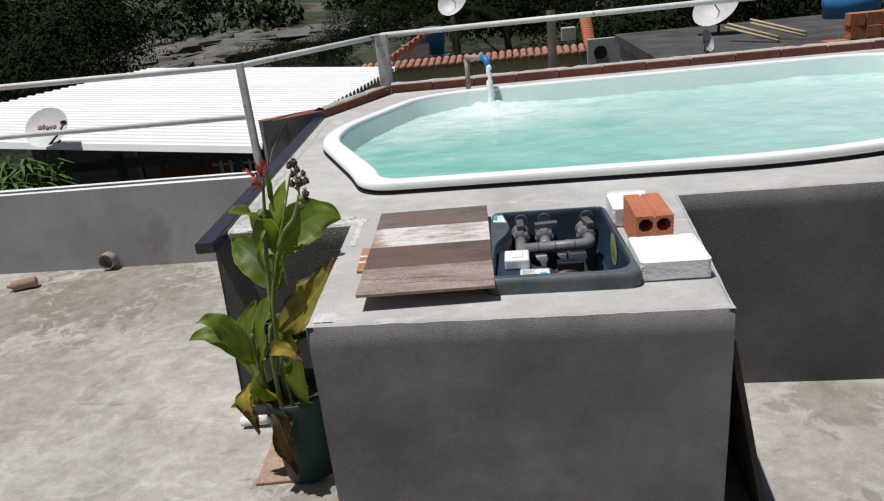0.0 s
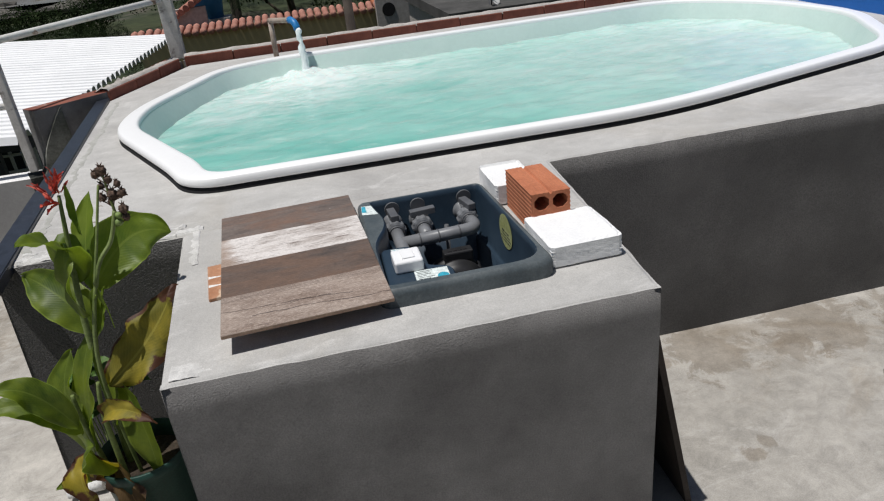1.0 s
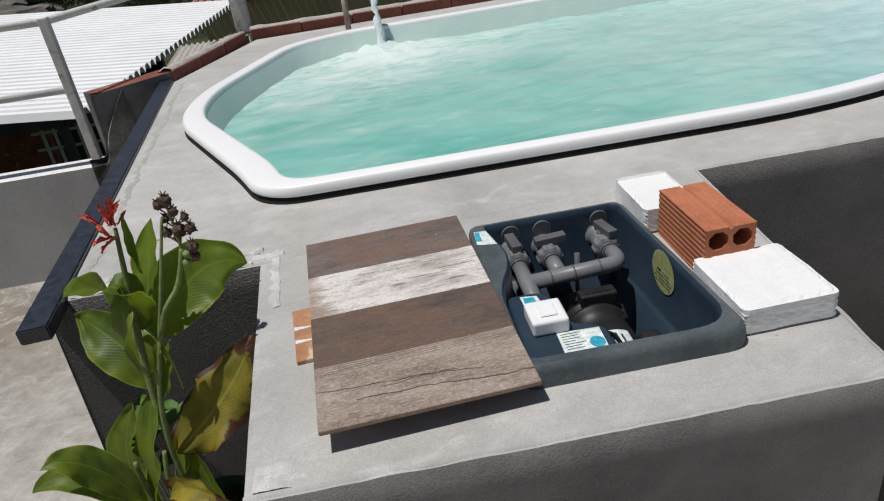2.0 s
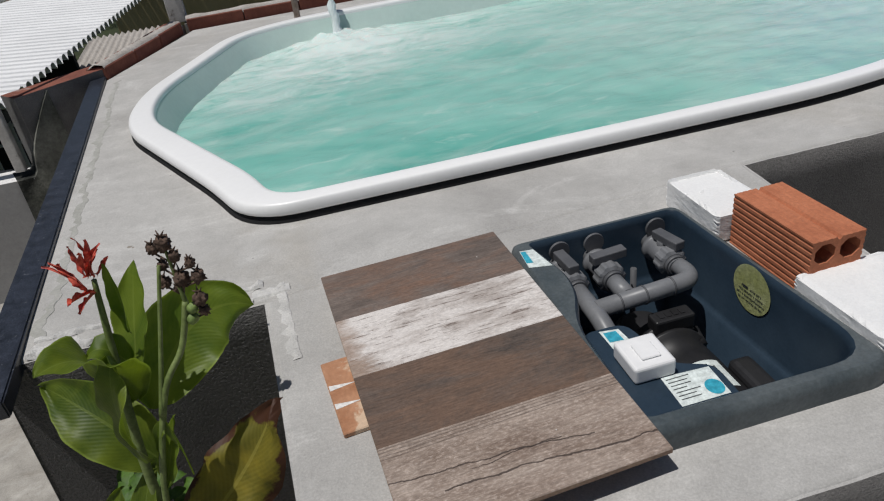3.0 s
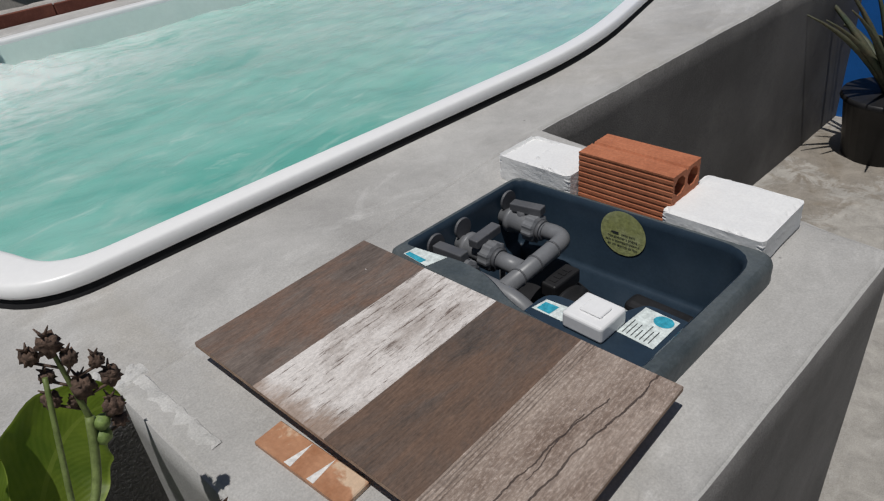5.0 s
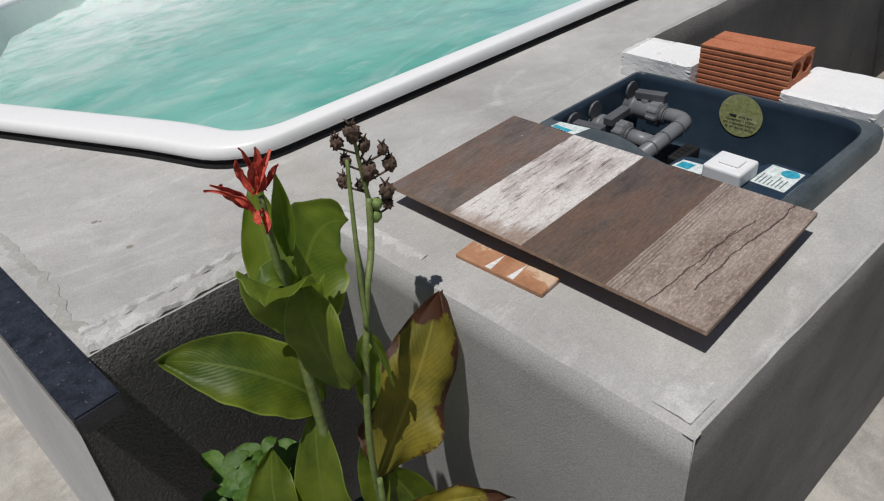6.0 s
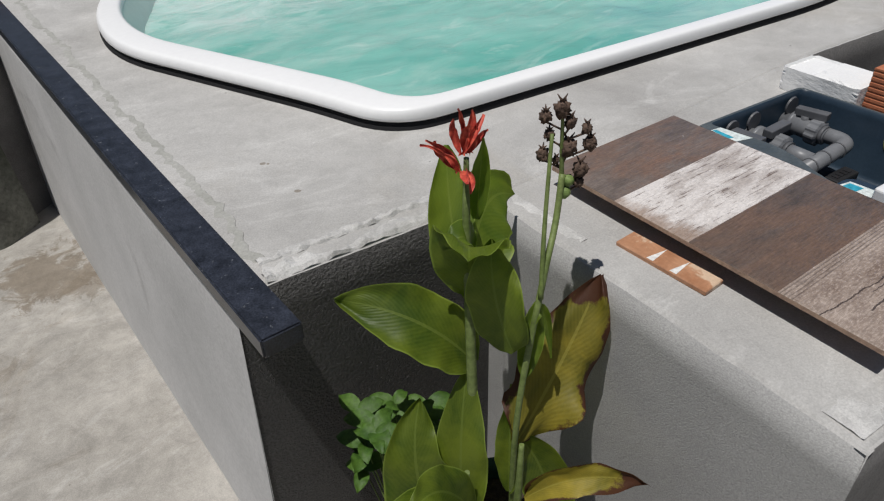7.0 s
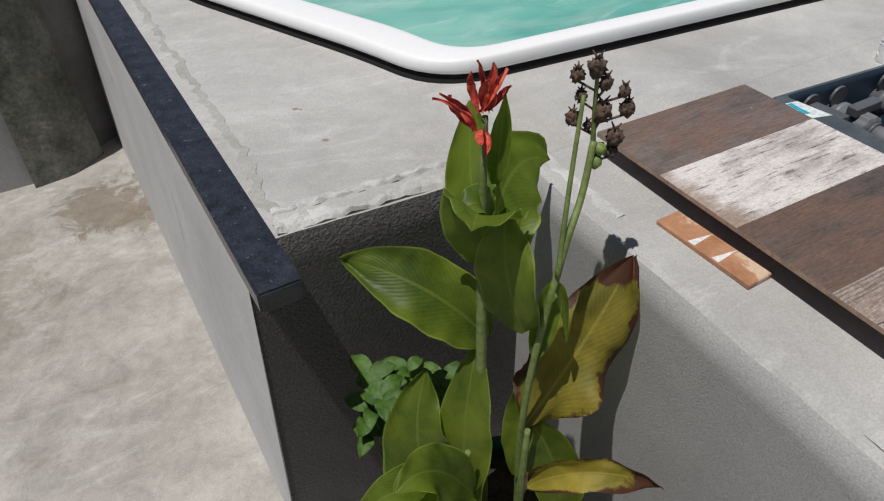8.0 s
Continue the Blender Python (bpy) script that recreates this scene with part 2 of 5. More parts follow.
M["stem"] = surface("green_stem", (0.11, 0.15, 0.04), (0.19, 0.24, 0.08), 25, 0.55)
M["paper"] = surface("printed_sticker", (0.62, 0.68, 0.66), (0.7, 0.76, 0.74), 30, 0.4)
M["cyan"] = surface("cyan_print", (0.03, 0.30, 0.42), (0.05, 0.38, 0.5), 30, 0.4)
M["olive"] = surface("yellow_green_sticker", (0.36, 0.38, 0.14), (0.48, 0.50, 0.26), 22, 0.45)
M["ink"] = surface("ink", (0.03, 0.035, 0.04), (0.04, 0.045, 0.05), 20, 0.6)
M["weed"] = surface("weed_leaf", (0.028, 0.075, 0.008), (0.07, 0.14, 0.016), 20, 0.6)
M["aloe"] = surface("aloe_leaf", (0.05, 0.075, 0.045), (0.12, 0.10, 0.06), 9, 0.6)


# ---- shape helpers ----
def done(bm, smooth=False):
    bmesh.ops.recalc_face_normals(bm, faces=bm.faces)
    for f in bm.faces:
        f.smooth = smooth
    return bm


def link(name, bm, material, parent=None, label=""):
    me = bpy.data.meshes.new(name)
    bm.to_mesh(me)
    bm.free()
    for m in (material if isinstance(material, (list, tuple)) else [material]):
        me.materials.append(m)
    ob = new(name, me)
    if parent:
        ob.parent = parent
        ob.matrix_parent_inverse = parent.matrix_world.inverted()
    if label:
        tagged(ob, label)
    return ob


def part(name, bm, material, parent, label=""):
    return link(name, bm, material, parent, label)


def thing(name, at, label, category, group="", kind=""):
    e = new(name)
    e.empty_display_size = 0.05
    e.matrix_world = Matrix.Translation(at)
    bpy.context.view_layer.update()
    return tagged(e, label, category, group, kind)


def box(x0, x1, y0, y1, z0, z1, bevel=0.0, seg=2, bm=None, m=None):
    own = bm is None
    bm = bmesh.new() if own else bm
    vs = [bm.verts.new((x, y, z)) for x in (x0, x1) for y in (y0, y1) for z in (z0, z1)]
    fs = [bm.faces.new([vs[i] for i in q]) for q in ((0, 1, 3, 2), (4, 6, 7, 5), (0, 4, 5, 1), (2, 3, 7, 6), (0, 2, 6, 4), (1, 5, 7, 3))]
    if bevel:
        es = list({e for f in fs for e in f.edges})
        out = bmesh.ops.bevel(bm, geom=es, offset=bevel, segments=seg, affect="EDGES", profile=0.5)
        vs = list({v for v in vs if v.is_valid} | set(out["verts"]))
    if m is not None:
        bmesh.ops.transform(bm, matrix=m, verts=vs)
    return done(bm) if own else bm


def tube(points, radius, sides=12, cap=True, bm=None):
    """A round tube along points; radius may be one number or one per point."""
    own = bm is None
    bm = bmesh.new() if own else bm
    pts = [Vector(p) for p in points]
    rad = radius if isinstance(radius, (list, tuple)) else [radius] * len(pts)
    rings, up = [], None
    for i, p in enumerate(pts):
        d = (pts[min(i + 1, len(pts) - 1)] - pts[max(i - 1, 0)]).normalized()
        if up is None:
            up = d.orthogonal().normalized()
        up = (up - d * up.dot(d)).normalized()
        s = d.cross(up)
        rings.append([bm.verts.new(p + (up * math.cos(a) + s * math.sin(a)) * rad[i])
                      for a in (2 * math.pi * k / sides for k in range(sides))])
    for a, b in zip(rings, rings[1:]):
        for k in range(sides):
            bm.faces.new((a[k], a[(k + 1) % sides], b[(k + 1) % sides], b[k])).smooth = True
    if cap:
        bm.faces.new(rings[0][::-1])
        bm.faces.new(rings[-1])
    if own:
        bmesh.ops.recalc_face_normals(bm, faces=bm.faces)
    return bm


def arc(p, corner, q, n=6):
    """Points of a smooth bend from p to q round a corner."""
    p, c, q = Vector(p), Vector(corner), Vector(q)
    return [(1 - u) ** 2 * p + 2 * u * (1 - u) * c + u * u * q for u in (k / n for k in range(n + 1))]


def blob(centre, r, sub=2, rough=0.15, squash=(1, 1, 1), seed=0, bm=None, freq=2.0):
    own = bm is None
    bm = bmesh.new() if own else bm
    out = bmesh.ops.create_icosphere(bm, subdivisions=sub, radius=1.0)
    for v in out["verts"]:
        n = v.co.normalized()
        k = 1 + rough * noise.noise(n * freq + Vector((seed * 3.1, seed * 1.7, 0)))
        v.co = Vector(centre) + Vector((n.x * squash[0], n.y * squash[1], n.z * squash[2])) * r * k
    for f in bm.faces:
        f.smooth = True
    return bm


def rounded_loop(corners, n=5):
    """A closed outline with rounded corners from (x, y, radius) rows."""
    pts, k = [], len(corners)
    for i, (x, y, r) in enumerate(corners):
        c = Vector((x, y))
        a = (Vector(corners[i - 1][:2]) - c)
        b = (Vector(corners[(i + 1) % k][:2]) - c)
        p, q = c + a.normalized() * r, c + b.normalized() * r
        for j in range(n + 1):
            u = j / n
            pts.append((1 - u) ** 2 * p + 2 * u * (1 - u) * c + u * u * q)
    return pts


def inset(loop, d):
    """The outline moved inwards by d (it runs anticlockwise)."""
    out, k = [], len(loop)
    for i in range(k):
        t = (loop[(i + 1) % k] - loop[i - 1]).normalized()
        out.append(loop[i] + Vector((-t.y, t.x)) * d)
    return out


def lathe_loops(loops, bm=None, close=False):
    """Skins a chain of outlines, each a list of 3D points of equal count."""
    own = bm is None
    bm = bmesh.new() if own else bm
    rings = [[bm.verts.new(p) for p in lp] for lp in loops]
    k = len(rings[0])
    for a, b in zip(rings, rings[1:]):
        for i in range(k):
            bm.faces.new((a[i], a[(i + 1) % k], b[(i + 1) % k], b[i])).smooth = True
    if close:
        bm.faces.new(rings[-1])
    if own:
        bmesh.ops.recalc_face_normals(bm, faces=bm.faces)
    return bm


def filled(loops, zfun):
    """A flat sheet between an outer outline and holes."""
    bm = bmesh.new()
    es = []
    for lp in loops:
        vs = [bm.verts.new((p[0], p[1], zfun(p[0], p[1]))) for p in lp]
        es += [bm.edges.new((vs[i], vs[(i + 1) % len(vs)])) for i in range(len(vs))]
    bmesh.ops.triangle_fill(bm, use_beauty=True, use_dissolve=False, edges=es, normal=(0, 0, 1))
    for f in bm.faces:
        if f.normal.z < 0:
            f.normal_flip()
    return bm


# ---- the terrace and the pool deck ----
def floor_z(x, y):
    return -0.69 + 0.035 * max(-2.0, min(0.0, x))


def top_z(x, y):
    return 0.024 * (min(y, 2.25) - 1.45)


bm = bmesh.new()
bmesh.ops.create_grid(bm, x_segments=40, y_segments=30, size=1)
for v in bm.verts:
    x, y = -1.0 + v.co.x * 5.0, 0.6 + v.co.y * 3.6
    v.co = (x, y, floor_z(x, y) + 0.006 * noise.noise(Vector((x * 1.3, y * 1.3, 0))))
floor_ob = tagged(link("floor", done(bm, True), M["floor"]), "worn pale cement terrace floor with brown stains", "floor", kind="structure")

POOL = rounded_loop([(-0.604, 2.408, 0.12), (0.95, 2.395, 0.28), (2.17, 2.74, 0.2), (2.53, 3.4, 0.22), (2.5, 4.0, 0.25), (2.15, 4.56, 0.3),
                     (-0.35, 4.465, 0.14), (-0.66, 4.33, 0.16), (-0.965, 3.58, 0.18), (-0.974, 3.236, 0.15), (-0.689, 2.632, 0.09)], 8)
# inner edge of the rim: narrower along the front, wider on the slanting side
POOL_IN = rounded_loop([(-0.528, 2.460, 0.09), (0.942, 2.444, 0.26), (2.118, 2.79, 0.18), (2.46, 3.42, 0.2), (2.43, 3.98, 0.22), (2.12, 4.488, 0.26),
                        (-0.335, 4.395, 0.12), (-0.605, 4.28, 0.14), (-0.89, 3.57, 0.16), (-0.886, 3.262, 0.14), (-0.580, 2.632, 0.075)], 8)
TANK_HOLE = [Vector(p) for p in ((-0.12, 1.575), (0.225, 1.575), (0.21, 2.05), (-0.11, 2.07))]

def ragged(pts, step=0.02, amp=0.0025, seed=0.0):
    """A straight-sided outline cut into short pieces with a slightly uneven line."""
    out = []
    for i, a in enumerate(pts):
        q = pts[(i + 1) % len(pts)]
        n = max(1, int((q - a).length / step))
        t = (q - a).normalized()
        for k in range(n):
            p = a.lerp(q, k / n)
            w = amp * noise.noise(Vector((p.x * 21 + seed, p.y * 21, 0))) + 0.5 * amp * noise.noise(Vector((p.x * 90, p.y * 90 + seed, 0)))
            out.append(p + Vector((-t.y, t.x)) * w)
    return out


def masonry(name, outline, hole, walls, label, category):
    """A flat top with ragged rounded arrises and rendered sides; walls: (first, last, material index, batter)."""
    low = ragged(outline, seed=3.0, amp=0.0012)
    k = len(low)
    up = inset(low, 0.009)
    bm = filled([up, hole], top_z)
    rows = []
    for lp, dz in ((up, 0.0), (inset(low, 0.004), -0.002), (inset(low, 0.001), -0.005), (low, -0.010)):
        rows.append([bm.verts.new((p.x, p.y, top_z(p.x, p.y) + dz)) for p in lp])
    for r0, r1 in zip(rows, rows[1:]):
        for i in range(k):
            bm.faces.new((r0[i], r1[i], r1[(i + 1) % k], r0[(i + 1) % k])).smooth = True
    for a, q, mi, batter in walls:
        n = max(1, int((q - a).length / 0.02))
        t = (q - a).normalized()
        nrm = Vector((t.y, -t.x))
        cols = []
        for s in range(n + 1):
            p = a.lerp(q, s / n) + t * (-0.0034 if s == 0 else 0.0034 if s == n else 0.0)
            col = []
            for h in range(-1, 15):
                # the coat stands a little proud of the core; its first row closes the top
                u = max(h, 0) / 14
                edge = 0.0022 * noise.noise(Vector((p.x * 16, p.y * 16, 7))) + 0.0016 * noise.noise(Vector((p.x * 60, p.y * 60, 2)))
                z = (top_z(p.x, p.y) - 0.0032 + edge) * (1 - u) - 0.82 * u
                off = batter * u + 0.002 * noise.noise(Vector((p.x * 5, p.y * 5, z * 5))) + (-0.012 if h < 0 else 0.0018 if h == 0 else 0.0034)
                c = p + nrm * off
                col.append(bm.verts.new((c.x, c.y, z)))
            cols.append(col)
        for c0, c1 in zip(cols, cols[1:]):
            for h in range(15):
                f = bm.faces.new((c0[h], c0[h + 1], c1[h + 1], c1[h]))
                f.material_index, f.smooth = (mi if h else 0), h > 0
    return tagged(link(name, bm, [M["deck"], M["coat"], M["coat_side"], M["pale_face"], M["coat_damp"], M["coat_rough"]]), label, category, kind="structure")


plinth = [Vector(p) for p in ((-0.547, 1.452), (0.414, 1.449), (0.46, 2.21), (-0.58, 2.125))]
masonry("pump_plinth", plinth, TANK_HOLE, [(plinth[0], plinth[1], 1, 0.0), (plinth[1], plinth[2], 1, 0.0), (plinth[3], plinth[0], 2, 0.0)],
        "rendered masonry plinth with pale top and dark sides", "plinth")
deck = [Vector(p) for p in ((-0.58, 2.116), (0.46, 2.2), (3.2, 2.2), (3.2, 5.0), (-0.86, 4.86), (-1.17, 4.1), (-1.04, 2.116))]
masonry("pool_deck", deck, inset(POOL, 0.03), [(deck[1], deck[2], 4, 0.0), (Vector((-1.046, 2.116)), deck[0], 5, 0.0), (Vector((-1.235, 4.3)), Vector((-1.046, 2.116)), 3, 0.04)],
        "raised grey cement deck round the pool with dark front", "deck")


def rough_strip(name, a, b, w, h, seed, parent, label, mat="lip", stray=0.0):
    """A ragged raised band of coarse cement along an edge."""
    a, b = Vector(a), Vector(b)
    t = (b - a).normalized()
    s = Vector((-t.y, t.x))
    n, rows = int((b - a).length / 0.008), []
    bm = bmesh.new()
    for k in range(n + 1):
        p = a.lerp(b, k / n)
        ww = w * (0.8 + 0.9 * noise.noise(Vector((k * 0.09, seed, 0))) + 0.5 * noise.noise(Vector((k * 0.45, seed, 4))))
        p = p + s * (stray * (noise.noise(Vector((k * 0.06, 9, seed))) + 0.5 * noise.noise(Vector((k * 0.3, 5, seed)))))
        row = []
        for j in range(7):
            u = j / 6
            c = p + s * (ww * u)
            z = top_z(c.x, c.y) + h * (0.5 + 0.9 * noise.noise(Vector((c.x * 55, c.y * 55, seed)))) * math.sin(math.pi * (0.12 + 0.88 * u) ** 0.7) - (0.004 if j in (0, 6) else 0)
            row.append(bm.verts.new((c.x, c.y, z)))
        rows.append(row)
    for r0, r1 in zip(rows, rows[1:]):
        for j in range(6):
            bm.faces.new((r0[j], r1[j], r1[j + 1], r0[j + 1]))
    return part(name, done(bm), M[mat], parent, label)


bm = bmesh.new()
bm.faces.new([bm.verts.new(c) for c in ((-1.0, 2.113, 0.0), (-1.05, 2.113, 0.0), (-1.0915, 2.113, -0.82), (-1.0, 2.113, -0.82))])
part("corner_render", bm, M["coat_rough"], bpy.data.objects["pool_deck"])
deck_ob, plinth_ob = bpy.data.objects["pool_deck"], bpy.data.objects["pump_plinth"]
rough_strip("cement_ridge", (-0.995, 2.117), (-0.60, 2.12), 0.036, 0.009, 1, deck_ob, "rough broken cement ridge")
rough_strip("cement_ridge", (-0.99, 2.158), (-0.58, 2.166), 0.03, 0.009, 23, deck_ob, "rough broken cement ridge", "lip", 0.012)
rough_strip("cement_ridge", (-0.60, 2.125), (-0.53, 2.13), 0.045, 0.006, 4, deck_ob, "rough broken cement ridge")
rough_strip("cement_ridge", (-0.523, 1.93), (-0.538, 2.17), 0.03, 0.0028, 7, plinth_ob, "thin ragged cement smear")
rough_strip("cement_smear", (-0.965, 2.17), (-1.105, 4.05), 0.03, 0.0012, 12, deck_ob, "damp ragged cement smear", "smear", 0.02)

bm = bmesh.new()
rows = []
for i in range(15):
    row = []
    for j in range(15):
        x, y = -0.5365 + 0.076 * i / 14, 1.4625 + 0.056 * j / 14
        r = math.hypot((x + 0.522) / 0.052, (y - 1.476) / 0.040) + 0.35 * noise.noise(Vector((x * 45, y * 45, 1)))
        h = max(0.0, 1 - r * r) * 0.0032 * (0.8 + 1.2 * noise.noise(Vector((x * 110, y * 110, 6))))
        row.append(bm.verts.new((x, y, top_z(x, y) - 0.0015 + (h + 0.002 if r < 1 else 0.0))))
    rows.append(row)
for r0, r1 in zip(rows, rows[1:]):
    for j in range(14):
        bm.faces.new((r0[j], r1[j], r1[j + 1], r0[j + 1])).smooth = True
part("cement_patch", done(bm, True), M["lip"], plinth_ob, "lumpy pale cement patch at the corner")


def loop3(lp, z):
    return [Vector((p.x, p.y, z)) for p in lp]


# ---- the pool ----
pool = thing("swimming_pool", (0.7, 3.4, 0.0), "small white fibreglass pool full of turquoise water, set in cement", "pool")


def between(f, z):
    """An outline part of the way from the rim's outer edge to its inner edge."""
    return [Vector((p.x + (q.x - p.x) * f, p.y + (q.y - p.y) * f, z)) for p, q in zip(POOL, POOL_IN)]


rim = [between(f, z) for f, z in ((0.20, 0.034), (0.12, 0.035), (0.05, 0.038), (0.03, 0.044), (0.045, 0.053), (0.08, 0.0605), (0.13, 0.0640),
                                  (0.19, 0.0655), (0.82, 0.0668), (0.89, 0.0664), (0.95, 0.063), (0.985, 0.056), (1.0, 0.048))]
part("rim", lathe_loops(rim), M["fibre"], pool, "thick rounded white fibreglass rim")
shell = [between(1.0, 0.048)] + [loop3(inset(POOL_IN, d), z) for d, z in ((0.034, -0.03), (0.062, -0.12), (0.13, -0.6), (0.27, -0.68))]
part("shell", lathe_loops(shell, close=True), M["liner"], pool, "pale green pool wall")
# Black strip standing in for the shadow between rim and deck
part("rim_shadow", lathe_loops([between(0.2, 0.037), between(0.13, 0.030), between(0.02, 0.0205), between(0.02, 0.012), between(0.5, 0.012)]), M["gap"], pool, "black strip drawn as the shadow under the rim")

# murky, aerated water
m, nt, b, vec = start("aerated_water")
flow = stretched(nt, vec, 0.6, 1.3, 1)
body = ramp_pair(nt, noise_tex(nt, flow, 1.7, 4, 0.5, 1.4), (0.13, 0.42, 0.355), (0.26, 0.54, 0.47), 0.36, 0.62)
milk = ramp_pair(nt, noise_tex(nt, flow, 2.4, 6, 0.56, 1.8), (0, 0, 0), (0.6, 0.6, 0.6), 0.47, 0.70)
col = mixc(nt, milk, body, (0.42, 0.60, 0.54))
streak = ramp_pair(nt, noise_tex(nt, flow, 4.6, 8, 0.6, 2.0), (0, 0, 0), (0.5, 0.5, 0.5), 0.56, 0.70)
col = mixc(nt, streak, col, (0.52, 0.69, 0.63))


def spot(x, y, r0, r1):
    g = nt.nodes.new("ShaderNodeVectorMath")
    g.operation = "DISTANCE"
    nt.links.new(vec, g.inputs[0])
    g.inputs[1].default_value = (x, y, -0.03)
    mr = nt.nodes.new("ShaderNodeMapRange")
    mr.inputs[1].default_value, mr.inputs[2].default_value = r0, r1
    mr.inputs[3].default_value, mr.inputs[4].default_value = 1, 0
    nt.links.new(g.outputs["Value"], mr.inputs[0])
    return mr.outputs[0]


def times(a, v):
    q = nt.nodes.new("ShaderNodeMath")
    q.operation, q.use_clamp = "MULTIPLY", True
    for s, x in zip(q.inputs, (a, v)):
        if isinstance(x, float):
            s.default_value = x
        else:
            nt.links.new(x, s)
    return q.outputs[0]


froth = ramp_pair(nt, noise_tex(nt, flow, 6.5, 10, 0.7, 1.0), (0, 0, 0), (1, 1, 1), 0.30, 0.62)
for x, y, r0, r1, k in ((-0.25, 4.2, 0.13, 0.85, 1.3), (0.35, 4.3, 0.1, 0.7, 0.8), (-0.6, 3.75, 0.1, 0.6, 0.6), (-0.17, 4.24, 0.07, 0.34, 2.8), (2.1, 3.8, 0.2, 1.7, 0.9)):
    col = mixc(nt, times(times(spot(x, y, r0, r1), froth), k), col, (0.70, 0.80, 0.765))
col = mixc(nt, times(spot(2.2, 3.4, 0.2, 2.3), 0.6), col, (0.56, 0.71, 0.655))
nt.links.new(col, b.inputs["Base Color"])
b.inputs["Roughness"].default_value = 0.09
b.inputs["IOR"].default_value = 1.33
b.inputs["Subsurface Weight"].default_value = 0.4
b.inputs["Subsurface Radius"].default_value = (0.5, 1.0, 0.95)
b.inputs["Subsurface Scale"].default_value = 0.09
add_bump(nt, b, noise_tex(nt, flow, 11, 6, 0.6, 0.8), 0.35, 0.012)
M["water"] = m
bm = bmesh.new()
bmesh.ops.create_grid(bm, x_segments=190, y_segments=110, size=1)
for v in bm.verts:
    x, y = 0.77 + v.co.x * 1.76, 3.45 + v.co.y * 1.1
    d = math.hypot(x + 0.17, y - 4.26)
    z = -0.038 + 0.008 * noise.noise(Vector((x * 4, y * 6, 0))) + 0.005 * noise.noise(Vector((x * 13, y * 17, 5))) + 0.014 * max(0.0, noise.noise(Vector((x * 5, y * 3, 8)))) * math.exp(-((y - 4.35) / 0.3) ** 2) + 0.03 * math.exp(-(d / 0.2) ** 2) * (1 + noise.noise(Vector((x * 18, y * 18, 2))))
    v.co = (x, y, z)
# keep the part inside the shell
edge = inset(POOL_IN, 0.005)


def inside(x, y):
    c = False
    for i in range(len(edge)):
        a, q = edge[i - 1], edge[i]
        if (a.y > y) != (q.y > y) and x < (q.x - a.x) * (y - a.y) / (q.y - a.y) + a.x:
            c = not c
    return c


bmesh.ops.delete(bm, geom=[v for v in bm.verts if not any(inside(v.co.x + dx, v.co.y + dy) for dx in (-0.02, 0.02) for dy in (-0.02, 0.02))], context="VERTS")
part("water", done(bm, True), M["water"], pool, "choppy turquoise water with white foam")

# ---- granite coping ----
g0, g1 = Vector((-1.045, 1.985)), Vector((-1.235, 4.27))
ax = (g1 - g0).normalized()
sd = Vector((ax.y, -ax.x))
bm = bmesh.new()
for s0, s1 in ((0.0, 2.29),):
    vs = []
    for s in (s0, s1):
        for w in (-0.009, 0.053):
            for z in (-0.004, 0.03):
                p = g0 + ax * s + sd * w
                vs.append(bm.verts.new((p.x, p.y, z)))
    for q in ((0, 1, 3, 2), (4, 6, 7, 5), (0, 4, 5, 1), (2, 3, 7, 6), (0, 2, 6, 4), (1, 5, 7, 3)):
        bm.faces.new([vs[i] for i in q])
bmesh.ops.bevel(bm, geom=list(bm.edges), offset=0.003, segments=2, affect="EDGES")
tagged(link("granite_coping", done(bm), M["granite"]), "long black speckled granite strip along the deck's edge", "coping", kind="structure")


# ---- perimeter walls ----
def wall(name, a, b, thick, z0, z1, material, label, cap=None):
    a, b = Vector(a), Vector(b)
    d = (b - a).normalized()
    n = Vector((-d.y, d.x)) * thick
    bm = bmesh.new()
    vs = [bm.verts.new((p.x, p.y, z)) for p in (a, b, b + n, a + n) for z in (z0, z1)]
    for q in ((0, 2, 3, 1), (2, 4, 5, 3), (4, 6, 7, 5), (6, 0, 1, 7), (1, 3, 5, 7), (0, 6, 4, 2)):
        f = bm.faces.new([vs[i] for i in q])
        if q == (1, 3, 5, 7):
            f.material_index = 1
    return tagged(link(name, done(bm), [material, cap or material]), label, "wall", kind="structure")


wall("wall_west", (-6.5, 3.85), (-1.50, 3.86), 0.14, -1.2, -0.245, M["parapet"], "low grey rendered parapet with its top coloured pale as if sunlit", M["cap"])
wall("wall_corner", (-1.46, 3.90), (-1.16, 4.14), 0.12, -1.2, 0.06, M["coat"], "dark rendered corner wall beside the deck", M["kerbbrick"])
bm = bmesh.new()
rows = []
for i in range(15):
    # the parapet's end sweeps round and rises into the corner wall
    u = i / 14
    c = (1 - u) ** 2 * Vector((-1.56, 3.849)) + 2 * u * (1 - u) * Vector((-1.44, 3.85)) + u * u * Vector((-1.36, 3.972))
    top = -0.243 + 0.295 * max(0.0, (u - 0.35) / 0.65) ** 0.6
    bulge = 0.012 * noise.noise(Vector((u * 3, 0, 4)))
    rows.append([bm.verts.new((c.x + 0.05 * k / 8 * u, c.y - 0.03 * k / 8 - bulge, top + (-0.8 - top) * k / 8)) for k in range(9)])
